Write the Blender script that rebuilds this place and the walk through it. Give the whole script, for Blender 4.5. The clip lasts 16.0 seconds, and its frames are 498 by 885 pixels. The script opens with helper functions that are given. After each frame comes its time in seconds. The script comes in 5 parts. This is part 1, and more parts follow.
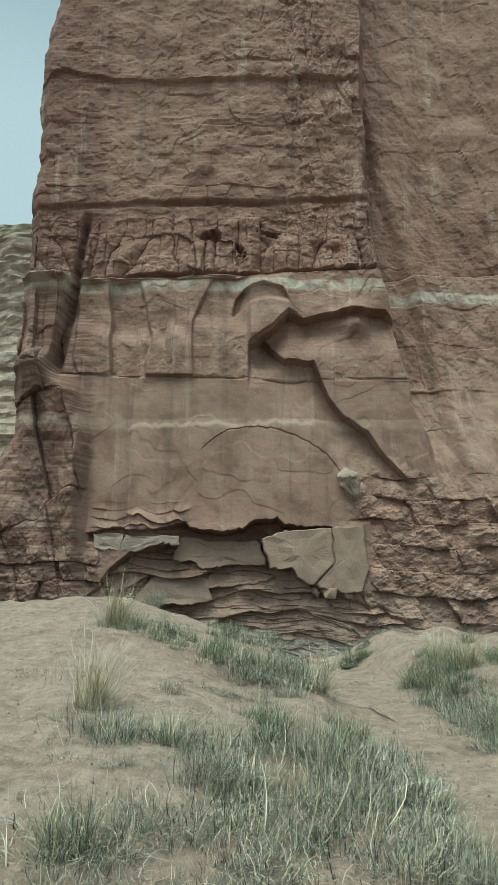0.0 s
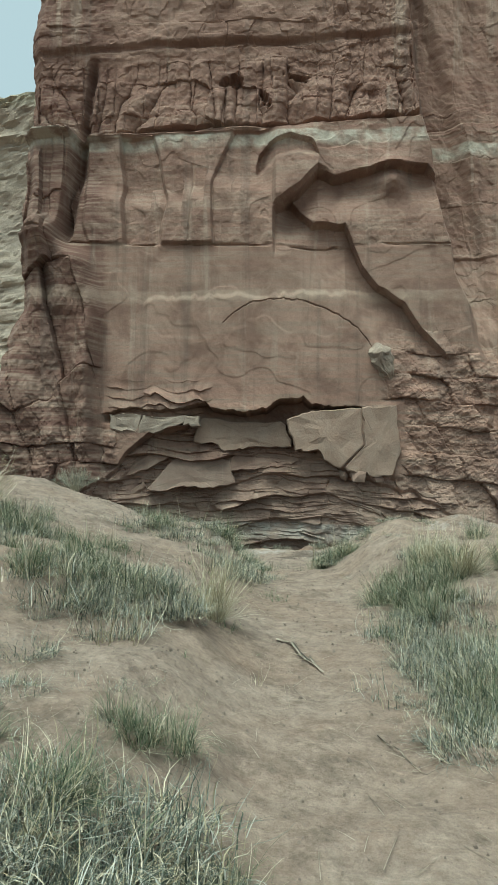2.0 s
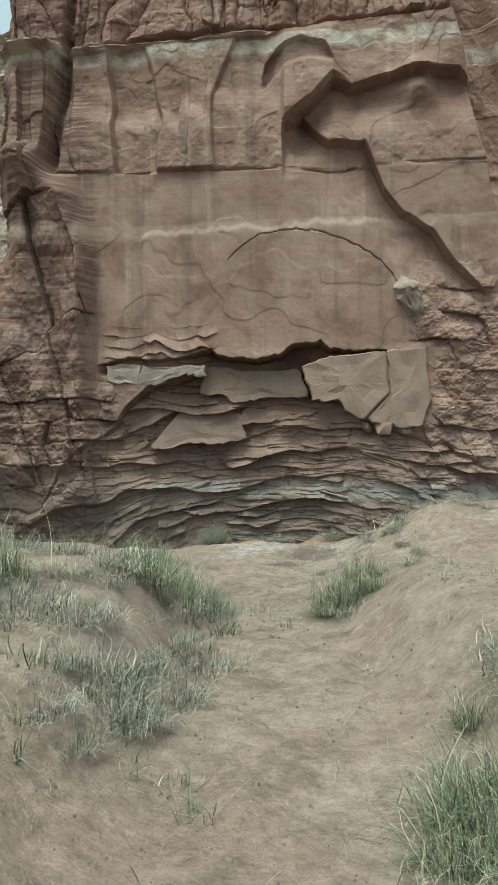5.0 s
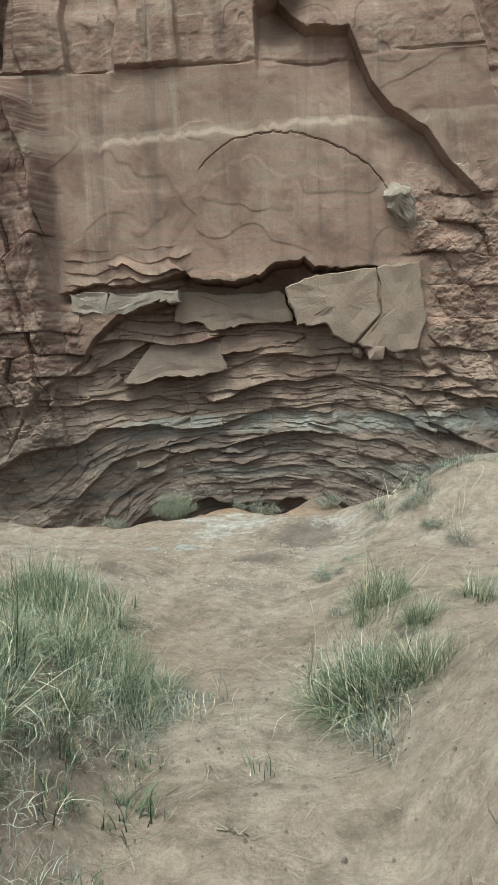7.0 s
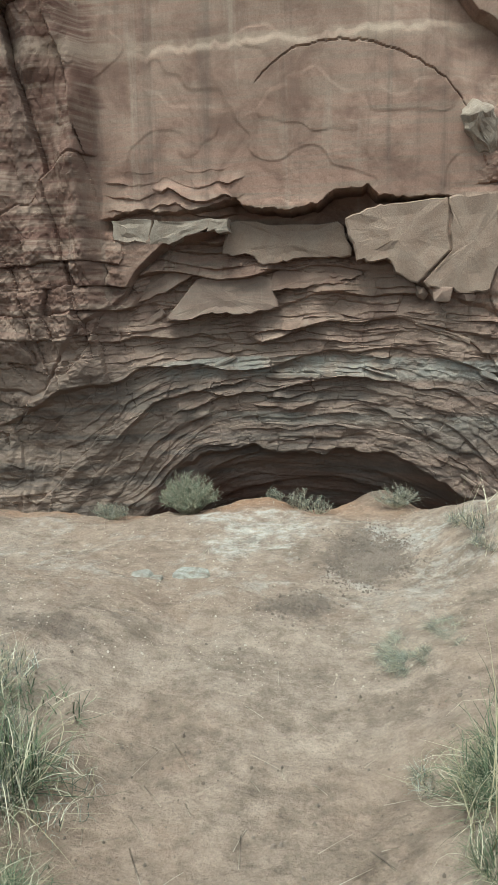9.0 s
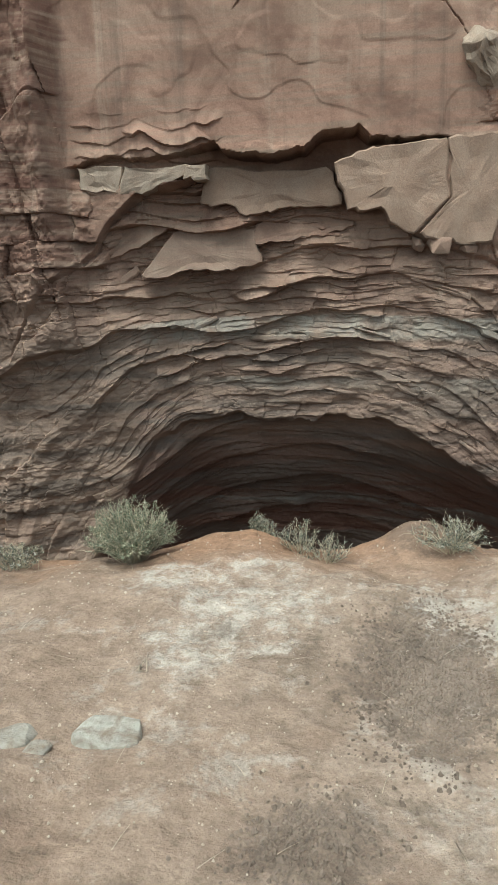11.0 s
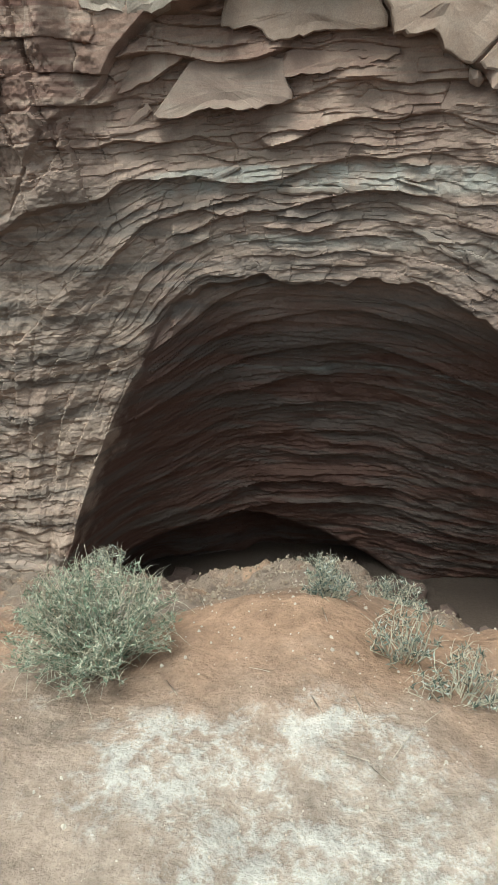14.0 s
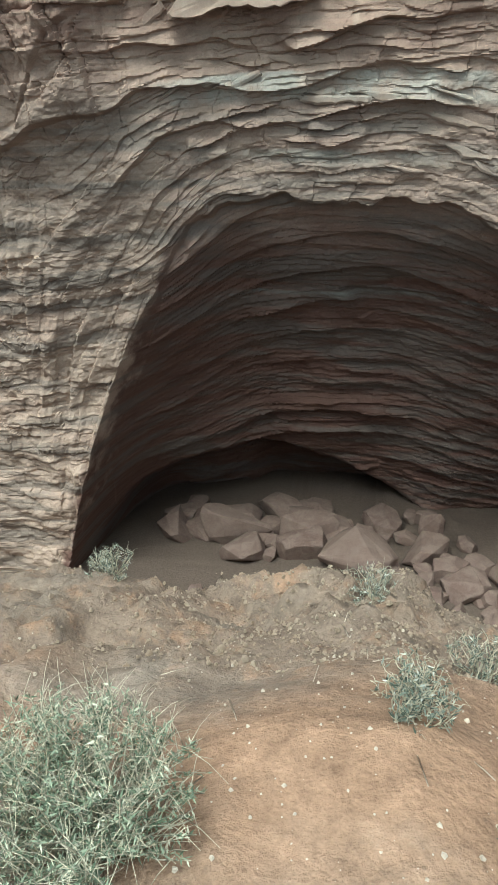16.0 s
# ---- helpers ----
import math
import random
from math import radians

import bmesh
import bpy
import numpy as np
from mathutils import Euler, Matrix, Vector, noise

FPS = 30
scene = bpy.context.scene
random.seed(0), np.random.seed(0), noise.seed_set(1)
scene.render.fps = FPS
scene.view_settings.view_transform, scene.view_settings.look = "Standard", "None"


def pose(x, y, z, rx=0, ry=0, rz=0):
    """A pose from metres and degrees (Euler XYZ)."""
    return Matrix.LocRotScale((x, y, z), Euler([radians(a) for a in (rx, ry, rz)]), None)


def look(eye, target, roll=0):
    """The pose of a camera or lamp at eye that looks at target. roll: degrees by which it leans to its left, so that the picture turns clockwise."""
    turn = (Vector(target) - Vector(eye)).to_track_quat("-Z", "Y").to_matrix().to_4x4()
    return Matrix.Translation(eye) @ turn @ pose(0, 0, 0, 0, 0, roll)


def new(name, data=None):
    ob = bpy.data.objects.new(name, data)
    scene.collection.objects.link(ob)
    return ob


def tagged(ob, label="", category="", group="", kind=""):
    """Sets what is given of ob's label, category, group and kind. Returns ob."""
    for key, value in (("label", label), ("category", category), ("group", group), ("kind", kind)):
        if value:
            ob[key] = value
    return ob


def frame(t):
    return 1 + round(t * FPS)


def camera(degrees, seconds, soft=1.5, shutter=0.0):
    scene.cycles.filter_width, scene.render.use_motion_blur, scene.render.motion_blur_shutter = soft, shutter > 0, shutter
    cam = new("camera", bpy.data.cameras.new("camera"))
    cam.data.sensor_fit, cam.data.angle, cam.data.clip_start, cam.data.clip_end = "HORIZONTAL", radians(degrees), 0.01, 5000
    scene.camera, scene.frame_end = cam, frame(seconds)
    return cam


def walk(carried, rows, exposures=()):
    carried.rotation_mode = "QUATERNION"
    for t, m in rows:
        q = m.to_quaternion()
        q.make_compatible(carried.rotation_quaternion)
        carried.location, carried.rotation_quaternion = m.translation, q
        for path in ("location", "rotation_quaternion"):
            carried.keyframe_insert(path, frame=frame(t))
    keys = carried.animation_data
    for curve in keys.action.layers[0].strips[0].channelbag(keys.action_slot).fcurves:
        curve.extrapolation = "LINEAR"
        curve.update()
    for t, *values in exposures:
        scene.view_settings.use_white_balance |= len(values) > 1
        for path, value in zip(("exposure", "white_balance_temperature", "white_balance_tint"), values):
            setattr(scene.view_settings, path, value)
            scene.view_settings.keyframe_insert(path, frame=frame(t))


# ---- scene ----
cam = camera(37.2, 16.0)
PATH = [
    (0, (-1.273, -0.81, 1.209), (-1.234, 1.146, 1.625), 0.1),
    (0.5, (-0.868, -0.087, 1.146), (-0.922, 1.881, 1.498), 1.1),
    (1, (-0.48, 0.674, 1.095), (-0.57, 2.657, 1.339), 0.8),
    (1.5, (-0.168, 1.536, 1.129), (-0.261, 3.528, 1.286), 0.7),
    (2, (0.116, 2.325, 1.184), (0.032, 4.32, 1.294), 0.4),
    (2.5, (0.349, 2.995, 1.223), (0.232, 4.99, 1.309), 0.4),
    (3, (0.467, 3.711, 1.3), (0.305, 5.703, 1.365), 0.7),
    (3.5, (0.573, 4.423, 1.38), (0.384, 6.414, 1.432), 0.8),
    (4, (0.571, 5.139, 1.436), (0.391, 7.131, 1.461), 0.4),
    (4.2, (0.563, 5.451, 1.467), (0.398, 7.444, 1.471), -0.1),
    (6.3, (0.537, 8.802, 1.58), (0.4, 10.797, 1.52), -1.8),
    (6.5, (0.529, 9.096, 1.606), (0.403, 11.09, 1.512), -2.2),
    (7, (0.568, 9.737, 1.625), (0.448, 11.721, 1.402), -3.0),
    (7.5, (0.565, 10.364, 1.646), (0.423, 12.336, 1.341), -3.0),
    (8, (0.587, 10.974, 1.655), (0.396, 12.934, 1.304), -2.3),
    (8.5, (0.569, 11.53, 1.673), (0.329, 13.479, 1.294), -1.6),
    (8.7, (0.544, 11.779, 1.667), (0.287, 13.725, 1.285), -1.4),
    (10.8, (0.324, 14.476, 1.493), (0.084, 16.413, 1.061), -1.8),
    (11, (0.285, 14.655, 1.471), (0.064, 16.581, 0.983), -2.1),
    (11.5, (0.226, 15.089, 1.482), (0.025, 16.992, 0.901), -2.1),
    (12, (0.215, 15.509, 1.497), (0.0, 17.396, 0.87), -1.6),
    (12.5, (0.133, 15.908, 1.475), (-0.089, 17.775, 0.792), -1.5),
    (13, (0.05, 16.287, 1.461), (-0.175, 18.124, 0.704), -1.4),
    (13.5, (-0.006, 16.667, 1.424), (-0.252, 18.477, 0.609), -1.8),
    (14, (-0.126, 17.016, 1.414), (-0.396, 18.806, 0.563), -2.1),
    (14.5, (-0.218, 17.355, 1.383), (-0.507, 19.137, 0.521), -1.5),
    (15, (-0.226, 17.65, 1.351), (-0.561, 19.411, 0.465), -0.3),
    (15.5, (-0.292, 17.851, 1.31), (-0.649, 19.567, 0.347), -1.9),
    (16, (-0.38, 18.045, 1.292), (-0.683, 19.729, 0.257), -2.4),
]
walk(cam, [(t, look(eye, target, roll)) for t, eye, target, roll in PATH], [(0, 0.28, 5450, -10), (4, 0.37, 5500, -6), (8, 0.54, 5450, -4), (11, 0.58, 5850, 3), (13.5, 0.78, 5600, 0), (16, 1.10, 5400, -4)])

# ---- world and light: thin high cloud, the sun veiled and high behind the walker ----
world = bpy.data.worlds.new("world")
scene.world = world
world.use_nodes = True
wn = world.node_tree.nodes
sky = wn.new("ShaderNodeTexSky")
sky.sky_type = 'NISHITA'
sky.sun_disc = False
sky.sun_elevation = radians(67)
sky.sun_rotation = radians(205)
sky.dust_density = 10.0
sky.air_density = 1.0
sky.ozone_density = 0.2
wn["Background"].inputs["Strength"].default_value = 0.085
haze = wn.new("ShaderNodeMix")
haze.data_type, haze.blend_type = 'RGBA', 'MULTIPLY'
haze.inputs[0].default_value = 1.0
haze.inputs[7].default_value = (1.0, 1.07, 0.98, 1)
world.node_tree.links.new(sky.outputs[0], haze.inputs[6])
# thin cloud, whitest towards the horizon
veil_dir = wn.new("ShaderNodeTexCoord")
veil_split = wn.new("ShaderNodeSeparateXYZ")
veil_fade = wn.new("ShaderNodeMapRange")
veil_fade.interpolation_type = 'SMOOTHSTEP'
for veil_key, veil_value in (("From Min", 0.55), ("From Max", 0.85), ("To Min", 0.85), ("To Max", 0.02)):
    veil_fade.inputs[veil_key].default_value = veil_value
veil = wn.new("ShaderNodeMix")
veil.data_type = 'RGBA'
veil.inputs[7].default_value = (6.3, 6.7, 6.6, 1)
world.node_tree.links.new(veil_dir.outputs["Generated"], veil_split.inputs[0])
world.node_tree.links.new(veil_split.outputs[2], veil_fade.inputs["Value"])
world.node_tree.links.new(veil_fade.outputs["Result"], veil.inputs[0])
world.node_tree.links.new(haze.outputs[2], veil.inputs[6])
world.node_tree.links.new(veil.outputs[2], wn["Background"].inputs["Color"])

sun_data = bpy.data.lights.new("sun", 'SUN')
sun_data.energy = 1.75
sun_data.angle = radians(40)
sun_data.color = (1.0, 0.95, 0.89)
sun = new("sun", sun_data)
sun.matrix_world = look((-16, -35, 92), (0, 0, 0))


# ---- noise on arrays ----
def lattice(i, j, seed):
    n = (i.astype(np.int64) * 374761393 + j.astype(np.int64) * 668265263 + seed * 144665) & 0x7FFFFFFF
    n = ((n ^ (n >> 13)) * 1274126177) & 0x7FFFFFFF
    n = ((n ^ (n >> 15)) * 1103515245 + 12345) & 0x7FFFFFFF
    n = n ^ (n >> 11)
    return (n & 0xFFFF) / 65535.0


def soft(a, b, x):
    t = np.clip((x - a) / (b - a), 0, 1)
    return t * t * (3 - 2 * t)


def value_noise(x, y, seed):
    """Smooth noise from -1 to 1."""
    x, y = np.broadcast_arrays(np.asarray(x, float), np.asarray(y, float))
    i, j = np.floor(x), np.floor(y)
    u, v = x - i, y - j
    u, v = u * u * (3 - 2 * u), v * v * (3 - 2 * v)
    a, b = lattice(i, j, seed), lattice(i + 1, j, seed)
    c, d = lattice(i, j + 1, seed), lattice(i + 1, j + 1, seed)
    return ((a * (1 - u) + b * u) * (1 - v) + (c * (1 - u) + d * u) * v) * 2 - 1


def fractal(x, y, seed, octaves=4, rough=0.5):
    total, amp = 0.0, 1.0
    for k in range(octaves):
        total = total + amp * value_noise(x * 2 ** k + 17.3 * k, y * 2 ** k - 9.1 * k, seed + k)
        amp *= rough
    return total


def facets(x, y, seed, tilt=1.0):
    """Broken rock: each cell of a jittered grid is a plane of its own; gives the height and the distance to the joint."""
    i0, j0 = np.floor(x), np.floor(y)
    best = np.full(np.shape(x), 9.0)
    second = np.full(np.shape(x), 9.0)
    height = np.zeros(np.shape(x))
    for di in (-1, 0, 1):
        for dj in (-1, 0, 1):
            i, j = i0 + di, j0 + dj
            px, py = i + lattice(i, j, seed), j + lattice(i, j, seed + 1)
            dx, dy = x - px, y - py
            d = np.hypot(dx, dy)
            own = (lattice(i, j, seed + 2) * 2 - 1) + tilt * (dx * (lattice(i, j, seed + 3) * 2 - 1) + dy * (lattice(i, j, seed + 4) * 2 - 1))
            near = d < best
            second = np.where(near, best, np.minimum(second, d))
            height = np.where(near, own, height)
            best = np.where(near, d, best)
    return height, second - best


def strata(x, z, thick, seed, length=2.5):
    """Beds of uneven thickness broken along their length: how far each stands out, from 0 to 1, undercut below."""
    zz = z / thick + 0.35 * value_noise(x * 0.22, z * 0.3, seed) + 0.12 * value_noise(x * 0.9, z * 0.8, seed + 1)
    k = np.floor(zz)
    up = zz - k
    shift = lattice(k, k * 0, seed + 2) * 10
    xx = x / length + shift + 0.25 * value_noise(x * 1.1, z * 1.7, seed + 3)
    c = np.floor(xx)
    f = xx - c
    a, b = lattice(k, c, seed + 4), lattice(k, c + 1, seed + 4)
    w = soft(0.42, 0.58, f)
    out = a * (1 - w) + b * w
    return out * (0.35 + 0.65 * soft(0.0, 0.75, up)) * (1 - 0.5 * soft(0.9, 1.0, up))


# ---- materials ----
def material(name, rough=0.9):
    mat = bpy.data.materials.new(name)
    mat.use_nodes = True
    shader = mat.node_tree.nodes["Principled BSDF"]
    shader.inputs["Roughness"].default_value = rough
    shader.inputs["Specular IOR Level"].default_value = 0.25
    return mat, mat.node_tree, shader


class Nodes:
    """Short ways to write node trees."""

    def __init__(self, tree):
        self.tree = tree

    def link(self, a, b):
        self.tree.links.new(a, b)

    def position(self):
        return self.tree.nodes.new("ShaderNodeNewGeometry").outputs["Position"]

    def stretch(self, vec, sx, sy, sz):
        n = self.tree.nodes.new("ShaderNodeVectorMath")
        n.operation = 'MULTIPLY'
        self.link(vec, n.inputs[0])
        n.inputs[1].default_value = (sx, sy, sz)
        return n.outputs[0]

    def noise(self, vec, scale, detail=5.0, rough=0.6, warp=0.0):
        n = self.tree.nodes.new("ShaderNodeTexNoise")
        self.link(vec, n.inputs["Vector"])
        n.inputs["Scale"].default_value = scale
        n.inputs["Detail"].default_value = detail
        n.inputs["Roughness"].default_value = rough
        n.inputs["Distortion"].default_value = warp
        return n.outputs["Fac"]

    def cells(self, vec, scale, feature='F1'):
        n = self.tree.nodes.new("ShaderNodeTexVoronoi")
        n.feature = feature
        self.link(vec, n.inputs["Vector"])
        n.inputs["Scale"].default_value = scale
        return n.outputs["Distance"]

    def span(self, value, a, b, c=0.0, d=1.0):
        n = self.tree.nodes.new("ShaderNodeMapRange")
        n.interpolation_type = 'SMOOTHSTEP'
        self.link(value, n.inputs["Value"])
        for key, v in zip(("From Min", "From Max", "To Min", "To Max"), (a, b, c, d)):
            n.inputs[key].default_value = v
        return n.outputs["Result"]

    def math(self, op, a, b=0.0):
        n = self.tree.nodes.new("ShaderNodeMath")
        n.operation = op
        for k, v in enumerate((a, b)):
            if isinstance(v, (int, float)):
                n.inputs[k].default_value = v
            else:
                self.link(v, n.inputs[k])
        return n.outputs[0]

    def blend(self, fac, a, b, mode='MIX'):
        n = self.tree.nodes.new("ShaderNodeMix")
        n.data_type, n.blend_type = 'RGBA', mode
        if isinstance(fac, (int, float)):
            n.inputs[0].default_value = fac
        else:
            self.link(fac, n.inputs[0])
        for k, v in ((6, a), (7, b)):
            if isinstance(v, tuple):
                n.inputs[k].default_value = (*v, 1)
            else:
                self.link(v, n.inputs[k])
        return n.outputs[2]

    def ramp(self, value, stops):
        n = self.tree.nodes.new("ShaderNodeValToRGB")
        self.link(value, n.inputs[0])
        e = n.color_ramp.elements
        while len(e) < len(stops):
            e.new(0.5)
        for k, (p, c) in enumerate(stops):
            e[k].position, e[k].color = p, (*c, 1)
        return n.outputs[0]

    def bump(self, height, strength, dist, prior=None):
        n = self.tree.nodes.new("ShaderNodeBump")
        n.inputs["Strength"].default_value = strength
        n.inputs["Distance"].default_value = dist
        self.link(height, n.inputs["Height"])
        if prior is not None:
            self.link(prior, n.inputs["Normal"])
        return n.outputs["Normal"]

    def split(self, vec):
        n = self.tree.nodes.new("ShaderNodeSeparateXYZ")
        self.link(vec, n.inputs[0])
        return n.outputs


def sandstone(name, tint=(1, 1, 1), per_piece=False):
    """Red-brown sandstone with beds coloured by height, cave shade painted in low down, varnish streaks and grain."""
    mat, tree, shader = material(name, 0.92)
    n = Nodes(tree)
    pos = n.position()
    x, y, z = n.split(pos)
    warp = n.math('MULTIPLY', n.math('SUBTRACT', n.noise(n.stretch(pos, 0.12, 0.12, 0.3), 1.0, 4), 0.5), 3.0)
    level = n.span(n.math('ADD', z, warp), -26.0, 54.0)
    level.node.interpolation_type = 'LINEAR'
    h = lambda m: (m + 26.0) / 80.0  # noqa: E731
    # The three stops below the brow are darkened to stand for cave shade.
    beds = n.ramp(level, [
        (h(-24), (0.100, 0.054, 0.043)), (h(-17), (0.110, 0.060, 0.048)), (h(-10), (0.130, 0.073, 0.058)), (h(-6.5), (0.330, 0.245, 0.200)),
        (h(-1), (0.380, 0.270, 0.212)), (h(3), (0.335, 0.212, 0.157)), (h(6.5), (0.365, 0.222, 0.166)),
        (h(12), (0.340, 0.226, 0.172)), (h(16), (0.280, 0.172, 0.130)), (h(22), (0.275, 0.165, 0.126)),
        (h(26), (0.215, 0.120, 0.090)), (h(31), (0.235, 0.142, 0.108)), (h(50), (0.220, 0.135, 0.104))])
    ragged = n.math('ADD', x, n.math('MULTIPLY', n.math('SUBTRACT', n.noise(pos, 0.35, 5, 0.65), 0.5), 4.0))
    # Pale again outside the west jamb: the painted cave shade stops at the mouth.
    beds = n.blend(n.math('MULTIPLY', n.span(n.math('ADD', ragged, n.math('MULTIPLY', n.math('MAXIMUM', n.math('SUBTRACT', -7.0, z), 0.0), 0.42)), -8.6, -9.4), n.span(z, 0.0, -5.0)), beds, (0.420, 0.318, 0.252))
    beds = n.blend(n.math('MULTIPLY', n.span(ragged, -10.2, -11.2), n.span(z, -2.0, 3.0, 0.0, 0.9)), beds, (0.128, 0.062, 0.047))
    thin = n.noise(n.stretch(pos, 0.25, 0.25, 5.0), 1.0, 4, 0.6, 0.4)
    col = n.blend(n.math('MULTIPLY', n.span(thin, 0.38, 0.68), n.math('MULTIPLY', n.span(z, -8.0, -5.5, 0.12, 1.0), n.span(z, 23.0, 26.0, 1.0, 0.45))), beds, (0.31, 0.225, 0.172))
    col = n.blend(n.math('MULTIPLY', n.span(n.noise(pos, 0.45, 5, 0.62, 0.6), 0.42, 0.66), n.span(z, -4.0, 3.0, 0.3, 0.7)), col, (0.165, 0.092, 0.068))
    # grey-green beds low in the wall
    grey_bed = n.math('MULTIPLY', n.span(n.noise(n.stretch(pos, 0.12, 0.12, 1.1), 1.0, 5, 0.6, 0.3), 0.44, 0.60, 0.0, 0.6), n.span(z, -1.0, -3.5))
    col = n.blend(grey_bed, col, (0.130, 0.118, 0.105))
    # dark streaks that run down the wall
    streak = n.span(n.noise(n.stretch(pos, 1.15, 0.3, 0.05), 1.0, 5, 0.65, 0.2), 0.52, 0.70)
    col = n.blend(n.math('MULTIPLY', streak, n.span(z, 2.0, 8.0, 0.1, 0.5)), col, (0.120, 0.088, 0.072))
    pale = n.span(n.noise(n.stretch(pos, 0.8, 0.3, 0.07), 1.3, 4, 0.6, 0.2), 0.58, 0.72)
    col = n.blend(n.math('MULTIPLY', pale, n.span(z, -6.0, 2.0, 0.0, 0.35)), col, (0.46, 0.38, 0.30))
    # pale bleached beds
    for low, high, colour, amount in ((21.9, 22.9, (0.50, 0.47, 0.39), 0.8), (-2.6, -1.4, (0.38, 0.39, 0.35), 0.6), (-4.9, -4.2, (0.34, 0.34, 0.30), 0.4), (-12.2, -11.8, (0.24, 0.26, 0.24), 0.5), (12.0, 12.8, (0.43, 0.34, 0.26), 0.5)):
        at = n.math('ADD', z, n.math('MULTIPLY', warp, 0.28))
        band = n.math('MULTIPLY', n.span(at, low, low + 0.5), n.span(at, high, high + 0.15, 1.0, 0.0))
        band = n.math('MULTIPLY', band, n.span(n.noise(pos, 0.9, 4), 0.35, 0.6, 0.15, amount))
        if high < 0:
            band = n.math('MULTIPLY', band, n.span(ragged, -9.5, -6.5))
        col = n.blend(band, col, colour)
    grain = n.noise(pos, 14.0, 6, 0.7)
    col = n.blend(0.35, col, n.ramp(grain, [(0.25, (0.25, 0.24, 0.23)), (0.75, (0.75, 0.75, 0.75))]), 'OVERLAY')
    if per_piece:
        info = tree.nodes.new("ShaderNodeObjectInfo").outputs["Random"]
        col = n.blend(n.math('MULTIPLY', info, 0.2), col, (0.33, 0.29, 0.24))
    col = n.blend(n.span(z, -8.0, -5.5, 0.0, 0.10), col, (0.215, 0.185, 0.16))
    if tint != (1, 1, 1):
        col = n.blend(1.0, col, tint, 'MULTIPLY')
    n.link(col, shader.inputs["Base Color"])
    rough_rock = n.noise(n.stretch(pos, 1, 1, 2.2), 2.2, 8, 0.68, 0.3)
    normal = n.bump(n.math('MULTIPLY', rough_rock, n.span(n.noise(pos, 0.22, 3), 0.35, 0.62, 0.2, 1.0)), 0.35, 0.05)
    normal = n.bump(grain, 0.4, 0.02, normal)
    n.link(normal, shader.inputs["Normal"])
    return mat


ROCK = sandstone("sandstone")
ROCK_PIECE = sandstone("sandstone_piece", per_piece=True)


def plain_rock(name, a, b, size=1.6):
    mat, tree, shader = material(name, 0.9)
    n = Nodes(tree)
    pos = n.position()
    info = tree.nodes.new("ShaderNodeObjectInfo").outputs["Random"]
    col = n.blend(n.span(n.noise(pos, size, 6, 0.65, 0.5), 0.35, 0.68), a, b)
    col = n.blend(n.math('MULTIPLY', info, 0.4), col, b)
    grain = n.noise(pos, 18.0, 6, 0.7)
    col = n.blend(0.4, col, n.ramp(grain, [(0.25, (0.25, 0.25, 0.25)), (0.75, (0.75, 0.75, 0.75))]), 'OVERLAY')
    n.link(col, shader.inputs["Base Color"])
    normal = n.bump(n.noise(pos, 3.5, 8, 0.7, 0.3), 0.6, 0.08)
    n.link(n.bump(grain, 0.4, 0.02, normal), shader.inputs["Normal"])
    return mat


GREY_ROCK = plain_rock("grey_sandstone", (0.285, 0.198, 0.148), (0.330, 0.246, 0.190))
WHITE_ROCK = plain_rock("pale_sandstone", (0.39, 0.325, 0.262), (0.30, 0.235, 0.185))
# Boulder stone, its colour lowered to carry the shade of the cave.
SHADED_ROCK = plain_rock("shaded_fallen_sandstone", (0.12, 0.078, 0.064), (0.17, 0.122, 0.10))


